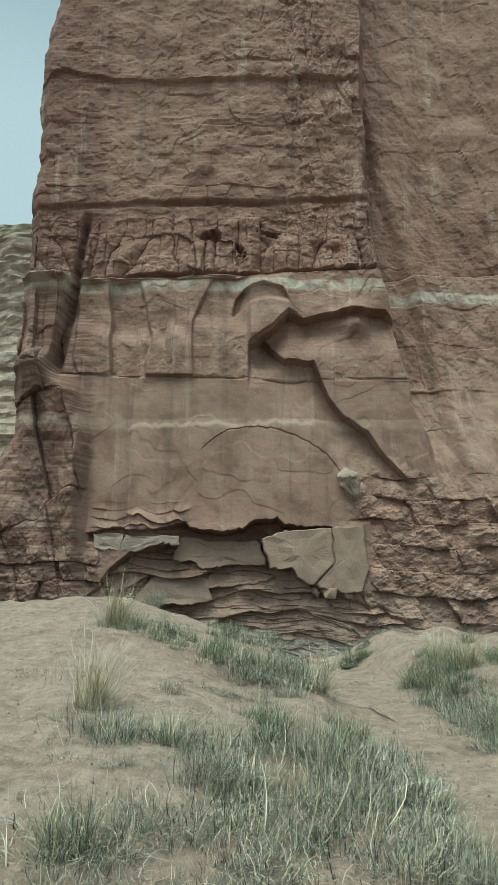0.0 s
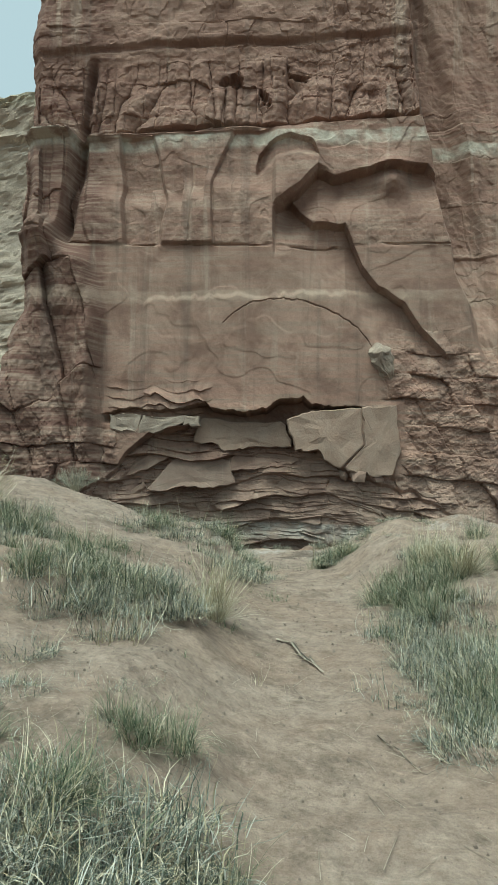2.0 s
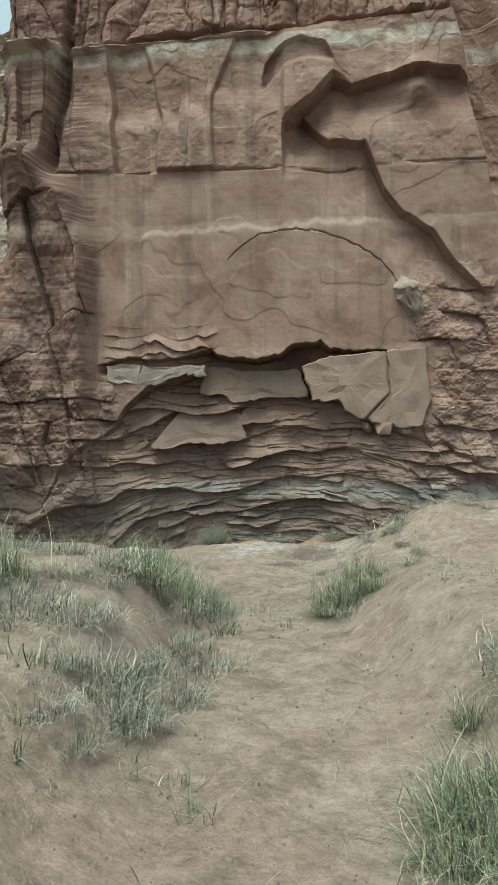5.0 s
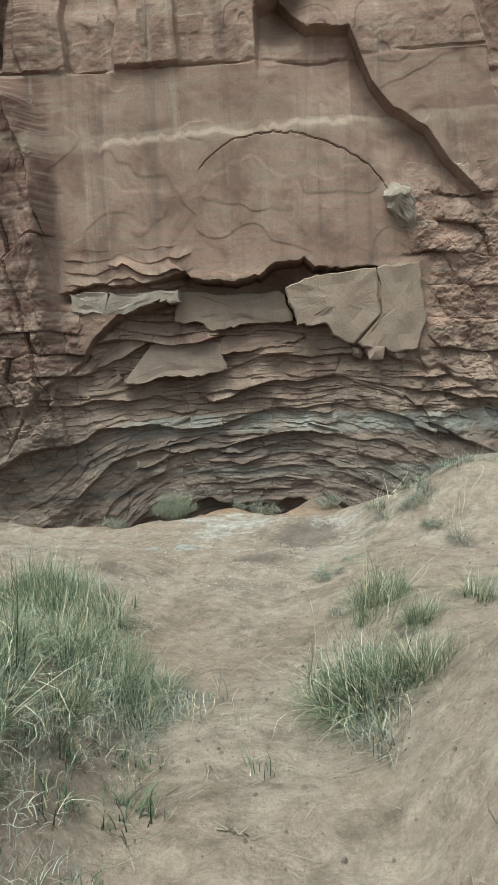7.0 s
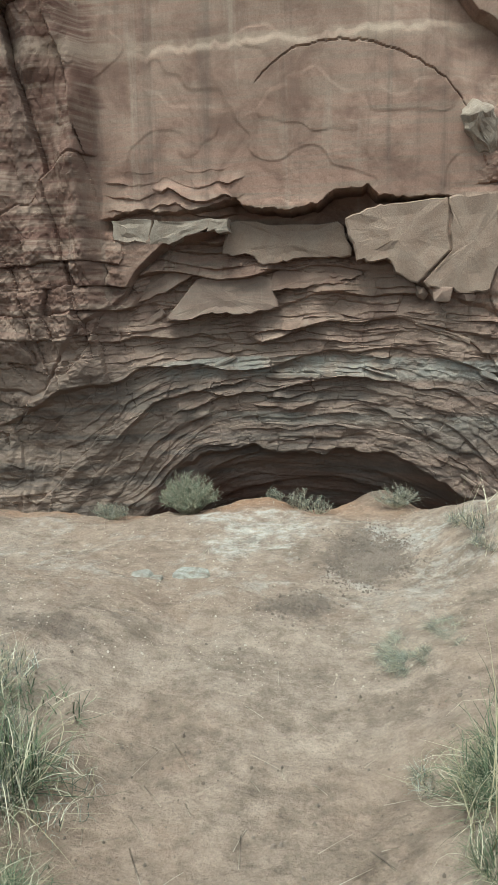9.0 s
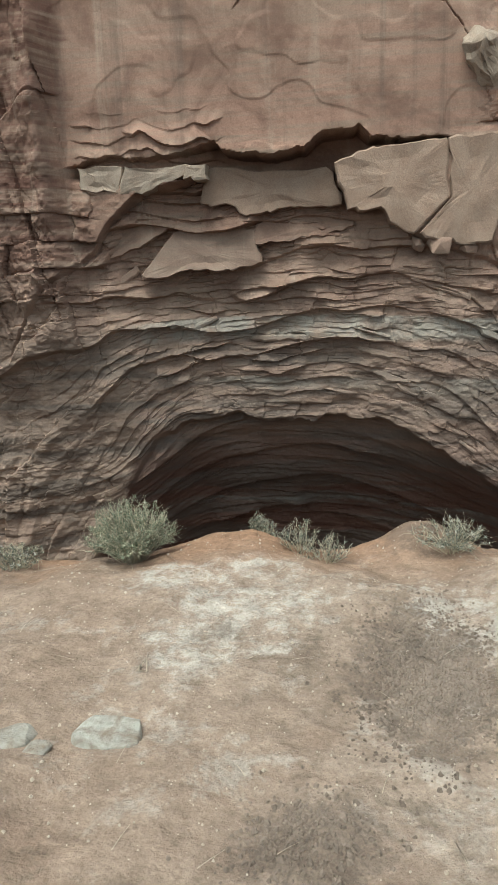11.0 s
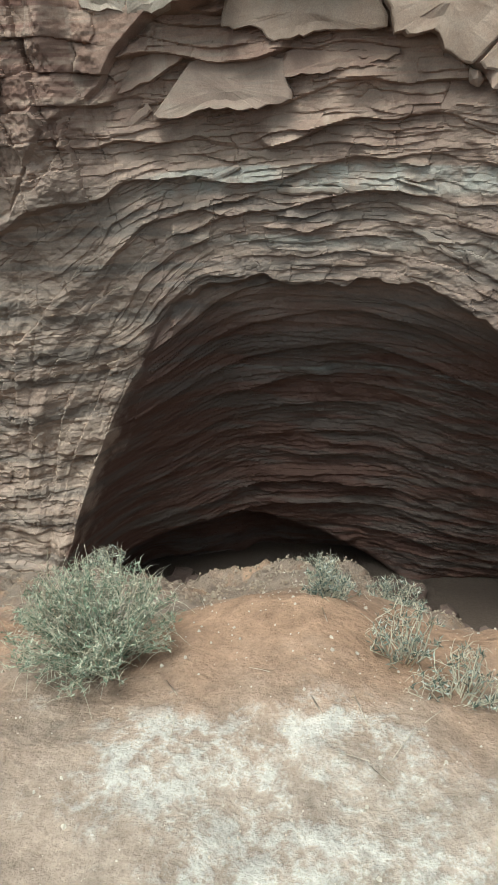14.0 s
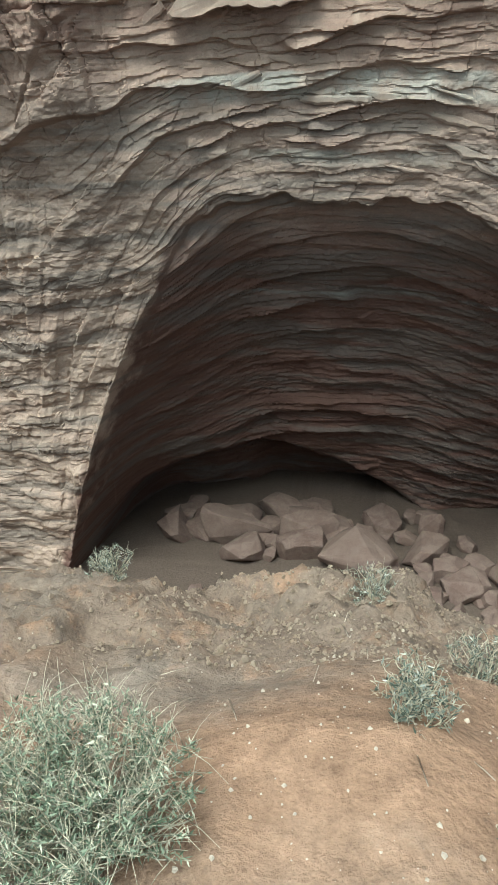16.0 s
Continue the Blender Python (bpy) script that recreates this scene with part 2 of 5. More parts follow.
def sand_material():
    mat, tree, shader = material("sand", 0.95)
    n = Nodes(tree)
    pos = n.position()
    x, y, z = n.split(pos)
    col = n.blend(n.span(n.noise(pos, 0.6, 5, 0.6), 0.35, 0.65), (0.288, 0.219, 0.169), (0.330, 0.265, 0.213))
    col = n.blend(n.math('MULTIPLY', n.span(n.noise(pos, 2.3, 6, 0.7), 0.5, 0.72), 0.6), col, (0.230, 0.162, 0.120))
    col = n.blend(n.math('MULTIPLY', n.span(n.noise(pos, 1.4, 9, 0.8), 0.52, 0.60), 0.65), col, (0.185, 0.145, 0.112))
    # reddish earth towards the rim, and the pale salt crust on it
    edge = n.math('ADD', y, n.math('MULTIPLY', n.math('SUBTRACT', n.noise(pos, 0.8, 4), 0.5), 2.0))
    col = n.blend(n.math('MULTIPLY', n.span(edge, 18.3, 19.3), n.span(n.noise(pos, 1.1, 5, 0.65), 0.30, 0.54)), col, (0.300, 0.188, 0.122))
    crust = n.math('MULTIPLY', n.span(edge, 15.6, 17.0), n.span(edge, 18.5, 19.2, 1.0, 0.0))
    crust = n.math('MULTIPLY', crust, n.span(n.noise(pos, 1.7, 9, 0.78), 0.50, 0.58, 0.0, 0.55))
    for px, py, rx, ry in ((-0.15, 18.2, 0.50, 0.50), (0.95, 18.0, 0.40, 0.45), (-0.68, 18.45, 0.22, 0.25), (-0.3, 17.75, 0.35, 0.30)):
        ox = n.math('MULTIPLY', n.math('SUBTRACT', x, px), 1 / rx)
        oy = n.math('MULTIPLY', n.math('SUBTRACT', y, py), 1 / ry)
        away = n.math('ADD', n.math('MULTIPLY', ox, ox), n.math('MULTIPLY', oy, oy))
        away = n.math('ADD', away, n.math('MULTIPLY', n.math('SUBTRACT', n.noise(pos, 2.6, 9, 0.8), 0.5), 7.0))
        crust = n.math('MAXIMUM', crust, n.span(away, 0.2, 1.2, 0.95, 0.0))
    crust = n.math('MULTIPLY', crust, n.span(n.noise(pos, 7.0, 9, 0.82), 0.44, 0.55, 0.1, 1.0))
    col = n.blend(n.math('MULTIPLY', crust, 0.9), col, (0.47, 0.44, 0.395))
    # dark gravelly soil
    for px, py, rx, ry in ((0.68, 17.5, 0.34, 0.55), (0.2, 16.5, 0.26, 0.2), (-1.1, 15.75, 0.3, 0.14), (0.95, 19.2, 0.4, 0.4)):
        ox = n.math('MULTIPLY', n.math('SUBTRACT', x, px), 1 / rx)
        oy = n.math('MULTIPLY', n.math('SUBTRACT', y, py), 1 / ry)
        away = n.math('ADD', n.math('MULTIPLY', ox, ox), n.math('MULTIPLY', oy, oy))
        away = n.math('ADD', away, n.math('MULTIPLY', n.math('SUBTRACT', n.noise(pos, 4.0, 9, 0.78), 0.5), 6.0))
        col = n.blend(n.span(away, 0.4, 1.3, 0.6, 0.0), col, (0.125, 0.098, 0.080))
    dark = n.math('MULTIPLY', n.span(edge, 15.4, 16.4), n.span(n.noise(n.stretch(pos, 1, 0.8, 1), 0.75, 8, 0.78), 0.55, 0.61))
    col = n.blend(n.math('MULTIPLY', dark, 0.6), col, (0.165, 0.135, 0.105))
    # grey clumpy earth of the mound at the rim
    clump = n.math('MULTIPLY', n.span(edge, 19.5, 20.1), n.span(n.noise(pos, 4.5, 7, 0.72, 0.4), 0.28, 0.52))
    col = n.blend(n.math('MULTIPLY', clump, 0.75), col, (0.170, 0.138, 0.112))
    # the pit below the rim, its shade darkened into the sand colour
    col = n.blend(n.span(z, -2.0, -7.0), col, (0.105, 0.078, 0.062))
    mottle = n.noise(pos, 9.0, 8, 0.75)
    col = n.blend(0.75, col, n.ramp(mottle, [(0.3, (0.24, 0.23, 0.22)), (0.7, (0.70, 0.70, 0.70))]), 'OVERLAY')
    grain = n.noise(pos, 60.0, 6, 0.75)
    col = n.blend(0.25, col, n.ramp(grain, [(0.3, (0.2, 0.19, 0.18)), (0.7, (0.8, 0.8, 0.8))]), 'OVERLAY')
    specks = n.span(n.cells(pos, 26.0), 0.10, 0.16, 1.0, 0.0)
    specks = n.math('MULTIPLY', specks, n.span(n.noise(pos, 3.0, 3), 0.5, 0.62))
    col = n.blend(n.math('MULTIPLY', specks, 0.6), col, (0.19, 0.13, 0.09))
    n.link(col, shader.inputs["Base Color"])
    normal = n.bump(n.noise(pos, 7.0, 7, 0.65), 0.8, 0.07)
    normal = n.bump(mottle, 0.5, 0.025, normal)
    normal = n.bump(grain, 0.2, 0.004, normal)
    n.link(normal, shader.inputs["Normal"])
    return mat


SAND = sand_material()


def blade_material(name, dark, mid, pale, share):
    """Grass and leaves: each blade dark, middling or bleached, by its own chance."""
    mat, tree, shader = material(name, 0.6)
    n = Nodes(tree)
    island = tree.nodes.new("ShaderNodeNewGeometry").outputs["Random Per Island"]
    info = tree.nodes.new("ShaderNodeObjectInfo").outputs["Random"]
    pick = n.math('ADD', n.math('MULTIPLY', island, 0.85), n.math('MULTIPLY', info, 0.15))
    col = n.blend(n.span(pick, share[0] - 0.12, share[0] + 0.12), dark, mid)
    col = n.blend(n.span(pick, share[1] - 0.08, share[1] + 0.08), col, pale)
    n.link(col, shader.inputs["Base Color"])
    return mat


GREEN_GRASS = blade_material("green_grass", (0.045, 0.066, 0.036), (0.150, 0.182, 0.105), (0.48, 0.45, 0.33), (0.38, 0.82))
STRAW_GRASS = blade_material("dry_grass", (0.20, 0.175, 0.10), (0.42, 0.37, 0.24), (0.68, 0.62, 0.47), (0.25, 0.60))
SAGE = blade_material("sage_leaf", (0.055, 0.068, 0.050), (0.175, 0.195, 0.155), (0.54, 0.54, 0.47), (0.42, 0.80))
BUSH_GREEN = blade_material("bush_leaf", (0.085, 0.115, 0.070), (0.20, 0.235, 0.160), (0.46, 0.46, 0.35), (0.30, 0.78))
PALE_TWIG = plain_rock("pale_twig", (0.52, 0.47, 0.36), (0.40, 0.36, 0.26))
TWIG = plain_rock("dry_twig", (0.30, 0.24, 0.18), (0.50, 0.44, 0.35))


# ---- mesh helpers ----
def mesh_from(name, verts, faces, mat, smooth=True):
    mesh = bpy.data.meshes.new(name)
    mesh.from_pydata(verts, [], faces)
    mesh.materials.append(mat)
    if smooth:
        mesh.polygons.foreach_set("use_smooth", [True] * len(mesh.polygons))
    mesh.update()
    return mesh


def sheet(name, X, Y, Z, mat, smooth=True):
    """A mesh over a grid of points, rows by columns."""
    rows, cols = X.shape
    mesh = bpy.data.meshes.new(name)
    idx = np.arange(rows * cols).reshape(rows, cols)
    quads = np.stack([idx[:-1, :-1], idx[:-1, 1:], idx[1:, 1:], idx[1:, :-1]], -1).reshape(-1, 4)
    mesh.vertices.add(rows * cols)
    mesh.vertices.foreach_set("co", np.stack([X, Y, Z], -1).astype(np.float32).ravel())
    mesh.loops.add(quads.size)
    mesh.loops.foreach_set("vertex_index", quads.astype(np.int32).ravel())
    mesh.polygons.add(len(quads))
    mesh.polygons.foreach_set("loop_start", np.arange(0, quads.size, 4, dtype=np.int32))
    mesh.polygons.foreach_set("use_smooth", np.full(len(quads), smooth))
    mesh.materials.append(mat)
    mesh.update(calc_edges=True)
    return mesh


def child(name, mesh, parent, m=None, label=""):
    ob = new(name, mesh)
    ob.parent = parent
    if m is not None:
        ob.matrix_basis = m
    return tagged(ob, label)


# ---- the cliff ----
def blocks(x, z, thick, length, seed, tilt=0.35):
    """Squared broken rock: beds cut by upright joints, each block a tilted plane of its own."""
    zz = z / thick + 0.30 * value_noise(x * 0.5 / length, z * 0.2 / thick, seed) + 0.05 * value_noise(x * 3.0 / length, z / thick, seed + 1)
    k = np.floor(zz)
    xx = x / length + 7.3 * lattice(k, k * 0, seed + 2) + 0.22 * value_noise(x / length, z / thick, seed + 3) + 0.06 * value_noise(x * 4 / length, z * 3 / thick, seed + 6)
    c = np.floor(xx)
    u, v = xx - c, zz - k
    own = lattice(k, c, seed + 4) * 2 - 1 + tilt * ((u - 0.5) * (lattice(k, c, seed + 5) * 2 - 1) * 2 + (v - 0.5) * (lattice(k, c, seed + 7) * 2 - 1.4))
    worn = np.minimum(np.minimum(u, 1 - u) * length, np.minimum(v, 1 - v) * thick)
    return own - 0.25 * soft(0.10, 0.0, worn)


def spall(x, z, seed, levels=3.0, crisp=0.88):
    """Flakes broken off a face in uneven sheets, with crisp edges."""
    f = fractal(x, z, seed, 4, 0.55) * levels
    k = np.floor(f)
    return (k + soft(crisp, 1.0, f - k)) / levels


def shingle(x, q, thick, length, seed, ragged=0.35):
    """Overhanging beds: each stands proud at its broken lower edge and leans back under the one above."""
    qq = q / thick + ragged * value_noise(x / length, q * 0.2 / thick, seed) + 0.35 * ragged * value_noise(x * 3.3 / length, q * 0.3 / thick, seed + 1)
    k = np.floor(qq)
    v = qq - k
    xx = x / length + 9.7 * lattice(k, k * 0, seed + 2) + 0.3 * value_noise(x * 1.3 / length, q / thick, seed + 3) + 0.2 * (v - 0.5) * value_noise(k * 1.7, k * 0, seed + 5)
    c = np.floor(xx)
    w = soft(0.44, 0.56, xx - c)
    own = lattice(k, c, seed + 4) * (1 - w) + lattice(k, c + 1, seed + 4) * w
    return own * (1 - v) ** 1.3 * soft(0.0, 0.07, v)


LIP_X = [-16.5, -15.5, -14.4, -13.2, -12, -10, -8.5, -6.5, -4, -1.4, -0.6, 0, 1.6, 3.2, 5, 6.5, 8, 10, 12, 14, 15.5]
LIP_Z = [-30, -24, -19, -16, -13.6, -9.8, -7.2, -6.15, -5.95, -6.4, -6.4, -5.8, -5.95, -6.4, -7.2, -8.2, -9.3, -11.5, -15, -20, -30]


def cave_lip(x):
    """The height of the cave mouth's brow."""
    return np.interp(x, LIP_X, LIP_Z)


def mouth(x):
    """The smooth arch of the cave mouth."""
    return -6.0 - np.where(x < -2.5, 20 * (np.abs(x + 2.5) / 14.0) ** 2.6, 20 * (np.abs(x + 2.5) / 18.0) ** 3)


def bow_of(x):
    """How far the beds bend down to either side of the cave."""
    return 5.0 * np.tanh((-6.0 - mouth(x)) / 5.0)


def cliff_depth(x, z):
    """How far north the rock face lies at a place across and up the wall."""
    zb = z + 0.65 - 0.055 * (x + 2.5) + 0.10 * value_noise(x * 0.25, 0 * x, 5)
    y = 46.8 + 0 * z
    upper = soft(24.0, 24.25, zb)
    y = y + upper * (0.40 + 0.02 * (z - 24)) + 0.30 * fractal(x * 0.09, z * 0.07, 11, 3)
    # wall past the east corner stands back
    corner = np.interp(z, [4, 10.8, 16.6, 18.6, 20.7, 24, 27.9, 32, 52], [12.8, 11.6, 9.9, 9.63, 9.3, 8.66, 8.2, 7.9, 7.9]) + 0.2 * value_noise(0 * x, z * 0.5, 3)
    past = soft(corner, corner + 0.8, x)
    y = y + past * (2.6 * soft(6, 18, z) + 0.5)
    y = y + past * (0.40 * fractal(x * 0.2, z * 0.10, 19, 4) - 0.10 * spall(x * 0.3 + 0.1 * z, z * 0.25, 23, 2.0) - 0.06 * blocks(x + 0.3 * z, z, 3.2, 2.2, 25) + 0.10 * fractal(x * 0.9 + 0.3 * z, z * 0.5, 27, 4, 0.6))
    y = y - 0.8 * soft(11.5, 12.6, x + 0.20 * (z - 20)) * past
    # flaked upper wall with a broken strip near the corner
    sparse = soft(-0.15, 0.45, fractal(x * 0.13, z * 0.16, 44, 3))
    y = y - upper * (1 - past) * (0.08 * blocks(x, z, 2.7, 5.5, 41) * (0.2 + 0.8 * sparse) + 0.05 * blocks(x, z, 0.8, 1.6, 43) * sparse * sparse + 0.14 * spall(x * 0.25, z * 0.3, 45, 2.0) + 0.10 * fractal(x * 0.5, z * 0.8, 47, 4, 0.6))
    strip = soft(0.5, 3.5, x) * upper * (1 - past) * (0.35 + 0.65 * soft(-0.2, 0.3, value_noise(x * 0.3, z * 0.18, 58)))
    y = y - strip * (0.22 * spall(x * 0.5, z * 0.25, 53, 2.2) + 0.16 * blocks(x + 0.15 * z, z, 1.7, 1.0, 54, 0.7) + 0.10 * fractal(x * 1.5, z * 1.0, 55, 4, 0.6))
    y = y - 0.35 * soft(39.0, 39.3, z + 0.4 * value_noise(x * 0.5, 0 * x, 57)) * (1 - past)
    # thin dark bed over the belt
    y = y + 0.35 * soft(29.5, 29.6, zb) * soft(30.1, 29.75, zb) * (1 - past) * (0.6 + 0.4 * value_noise(x * 0.4, 0 * x, 29))
    y = y + 0.22 * soft(30.0, 29.7, zb) * upper * (1 - past)
    # belt of upright knobs with holes between them
    belt = soft(23.9, 24.4, zb) * soft(29.2, 28.2, zb) * (1 - past)
    k = x / 1.7 + 1.0 * value_noise(x * 0.42, z * 0.22, 31) + 0.12 * value_noise(x * 1.5, z * 1.2, 34)
    cell = np.floor(k)
    knob = np.sqrt(np.clip(1 - (2 * (k - cell) - 1) ** 2, 0, 1))
    high = 25.6 + 3.2 * lattice(cell, cell * 0, 32)
    y = y - belt * (0.55 * (knob - 0.5) * soft(high + 0.5, high - 0.3, z) * (0.3 + 0.9 * lattice(cell, cell * 0, 33)) + 0.16 * blocks(x, z, 2.2, 1.0, 35) + 0.08 * fractal(x * 1.2, z * 0.9, 36, 4, 0.6))
    for hx, hz, hw, hh in ((-3.15, 26.5, 0.65, 0.35), (-0.98, 25.3, 0.5, 0.6), (1.2, 26.9, 1.0, 0.3)):
        rag = 0.6 * value_noise(x * 1.7 + hx, z * 1.7, 38) + 0.3 * value_noise(x * 5, z * 5, 39)
        y = y + 0.9 * soft(1.1, 0.5, np.hypot((x - hx) / hw, (z - hz) / hh) + rag)
    # open joint along the pale bed
    slot = soft(23.8, 23.95, zb) * soft(24.35, 24.2, zb) * (0.5 + 0.5 * value_noise(x * 0.5, 0 * x, 8)) * soft(-12.5, -9, x)
    y = y + 1.0 * slot * (1 - 0.8 * past)
    # smooth shoulders and a few upright joints below it
    mid = soft(15.6, 15.9, z + 0.02 * x) * soft(24.0, 23.7, zb) * (1 - past)
    k = x / 2.1 + 0.5 * value_noise(x * 0.3, z * 0.16, 61) + 0.08 * value_noise(x, z * 0.7, 64)
    cell = np.floor(k)
    w = soft(0.32, 0.42, k - cell)
    top = 17.8 + 5.0 * lattice(cell, cell * 0, 62)
    step = lattice(cell, cell * 0, 63) * (1 - w) + lattice(cell + 1, cell * 0, 63) * w
    west = soft(0.0, -1.5, x)
    y = y + mid * west * (0.70 * (step - 0.5) + 0.55 * soft(top - 1.2, top + 0.2, z + 0.6 * (k - cell)) + 0.08 * soft(0.08, 0.0, np.abs(k - cell - 0.37)))
    y = y - mid * (0.10 * spall(x * 0.22, z * 0.2, 71, 2.0) + 0.05 * fractal(x * 0.8, z * 0.4, 73, 4, 0.55))
    # hood over the hollow: a crescent above it, its own undercut edge, and a second edge curving down to the east
    cres_top = np.interp(x, [-1.5, -1.29, -0.64, 0.69, 2.02, 2.5], [20.8, 21.7, 22.4, 22.8, 22.3, 21.2])
    cres_low = np.interp(x, [-1.5, -1.0, 0.0, 1.2, 2.5], [20.6, 20.9, 21.6, 21.8, 21.5])
    y = y + 0.5 * soft(0.0, 0.15, cres_top - z) * soft(-0.5, 0.1, z - cres_low) * soft(-1.5, -1.3, x) * soft(2.6, 2.2, x)
    lip1 = np.interp(x, [-0.6, -0.36, 1.22, 2.36, 2.9, 3.35, 4.98, 7.25, 9.0, 9.6], [18.1, 18.2, 19.2, 20.45, 20.3, 20.0, 20.5, 20.7, 20.75, 20.0]) + 0.10 * value_noise(x * 1.3, 0 * x, 83)
    lip2 = np.interp(x, [-0.4, 0.73, 1.4, 2.06, 4.02, 4.52, 5.01, 5.99, 7.54, 8.57, 10.16], [18.2, 18.8, 17.9, 17.17, 17.0, 15.6, 14.4, 13.07, 12.23, 10.6, 8.8]) + 0.10 * value_noise(x * 1.1, 0 * x, 84)
    east = soft(-0.45, -0.2, x) * soft(10.2, 8.8, x)
    under1 = soft(0.0, 0.22, lip1 - z) * east
    under2 = soft(0.0, 0.20, lip2 - z) * soft(-0.2, 0.9, x) * soft(10.6, 9.6, x)
    y = y - 0.5 * soft(6.0, 0.3, z - lip1) * soft(0.0, 0.2, z - lip1) * east * soft(24.2, 23.5, zb) * soft(3.4, 2.0, x)
    y = y + under1 * (1.25 - 1.23 * soft(0.2, 3.6, lip1 - z)) * soft(9, 14, z)
    y = y + under2 * (0.95 - 0.93 * soft(0.3, 5.0, lip2 - z)) * soft(7.0, 10.0, z)
    y = y - 1.3 * np.exp(-(((x - 6.8) / 1.15) ** 2 + ((z - 19.85) / 0.95) ** 2))
    # the smooth face: a thin joint on top, a bed that stands out lower down and a curved crack
    face = soft(15.9, 15.7, z + 0.02 * x) * soft(5.6, 6.2, z)
    curtain = 12.6 + 0.03 * x + 0.22 * value_noise(x * 1.2, 0 * x, 89) + 0.10 * value_noise(x * 3.5, 0 * x, 88)
    y = y + face * 0.12 * soft(-0.15, 0.25, z - curtain) * soft(-9.5, -7.5, x) * soft(6.4, 5.4, x) + 0.06 * face * fractal(x * 0.3, z * 0.3, 91, 4)
    y = y - face * 0.05 * spall(x * 0.14, z * 0.16, 93, 1.6)
    y = y + 0.14 * soft(0.09, 0.03, np.abs(z - 15.75 + 0.035 * (x + 3.5) * soft(3.5, 2.5, x) + 0.05 * value_noise(x * 2, 0 * x, 94))) * (1 - past) * soft(-0.5, 0.2, value_noise(x * 0.7, 0 * x, 92))
    arc = np.interp(x, [-3.4, -2.7, -1.85, -0.2, 1.44, 3.41, 4.71, 5.6], [10.9, 11.6, 12.1, 12.36, 12.28, 11.44, 10.6, 9.4]) + 0.06 * value_noise(x * 3.6, 0 * x, 95)
    y = y + 0.12 * soft(0.05, 0.015, np.abs(z - arc)) * soft(-3.45, -3.3, x) * soft(5.8, 5.4, x)
    # flakes along the foot of the face
    flaky = soft(7.6, 6.4, z) * soft(5.2, 5.6, z) * soft(-3.9, -4.4, x) * soft(-10.8, -9.6, x)
    y = y - flaky * (0.30 * shingle(x + 0.5 * z, z + 0.22 * value_noise(x * 0.8, 0 * x, 90), 0.62, 1.5, 97, 0.6) + 0.06 * fractal(x * 1.4, z * 1.4, 98, 3))
    # broken ground below the second edge, east of the face
    broken = soft(5.6, 7.2, x) * soft(11.8, 9.0, z + 0.25 * (x - 6)) * soft(-4, 1, z) * (1 - soft(7.9, 7.2, x) * soft(1.2, 1.8, z) * soft(6.4, 5.9, z))
    y = y - broken * (0.22 * blocks(x + 0.5 * z, z, 1.5, 1.8, 101, 0.7) + 0.16 * fractal(x * 0.9, z * 1.1, 102, 5, 0.62))
    # open bed under the face
    edge = np.interp(x, [-11, -10.4, -8.9, -7.2, -5.8, -4.4, -4.1, -3, -1.8, -0.7, 0, 1.5, 1.95, 2.9, 5, 5.6], [5.3, 5.5, 5.75, 5.6, 5.75, 6.1, 5.75, 5.62, 5.5, 5.75, 6.2, 6.4, 6.0, 5.85, 5.85, 5.7]) + 0.06 * value_noise(x * 4, 0 * x, 104)
    inner = soft(-10.9, -10.3, x) * soft(5.7, 5.0, x)
    floor_z = np.interp(x, [-11, -5, -4.6, 0.4, 0.8, 6], [5.0, 4.9, 4.6, 4.6, 5.2, 5.5])
    y = y + soft(0.0, 0.10, edge - z) * soft(-0.3, 0.0, z - floor_z) * inner * (0.7 + 1.9 * np.exp(-(((x + 1.0) / 4.2) ** 4)))
    # the arched recess below, deeper towards the cave
    arch = np.interp(x, [-14, -12.8, -11.5, -10, -9.3, -8.7, -7.8, -6.3, -4.7, -4, 1, 2.6, 3.7, 5, 8, 13], [-2.5, -0.3, 1.1, 2.0, 2.9, 3.6, 4.3, 4.7, 4.9, 4.9, 4.9, 3.4, 2.3, 1.7, 0.8, -2.0]) + 0.18 * value_noise(x * 1.5, 0 * x, 105)
    below = soft(0.0, 0.25, arch - z)
    y = y + below * (1.25 * soft(9.0, 3.0, np.abs(x + 3.0)) + 0.30 + 0.13 * np.clip(arch - z, 0, 12))
    lip = cave_lip(x) + 0.22 * value_noise(x * 0.7, 0 * x, 151) + 0.12 * value_noise(x * 2.4, 0 * x, 152)
    grade = (mouth(x + 0.1) - mouth(x - 0.1)) / 0.2
    inward = (lip - z) / np.sqrt(1 + grade ** 2)
    calm_in = (mouth(x) - z) / np.sqrt(1 + grade ** 2)
    jamb = soft(-9.0, -11.5, x) * soft(-2.5, -6.0, z)
    bow = bow_of(x) * np.interp(z, [-26, -14, -8, -1, 4], [0.45, 0.60, 1.0, 0.12, 0.0])
    q = z + bow
    low = soft(0.0, 0.5, arch - z) * soft(13.0, 9.0, x)
    outer = low * (0.10 + 0.90 * soft(0.3, -0.2, inward))
    lumpy = 0.45 + 0.75 * soft(-0.5, 0.6, fractal(x * 0.22, z * 0.30, 149, 3))
    deep = soft(-1.0, -2.4, q)
    qw = q + 0.16 * fractal(x * 0.35, z * 0.35, 156, 3)
    patchy = soft(-0.4, 0.5, fractal(x * 0.4, z * 0.5, 157, 3))
    beds = (0.75 - 0.30 * deep) * shingle(x, qw, 1.35, 4.4, 111, 0.42) + 0.36 * shingle(x, qw, 0.62, 2.4, 121, 0.5) * (0.3 + 0.7 * patchy) + 0.13 * shingle(x, qw, 0.25, 1.4, 131, 0.5) * (1.2 - patchy)
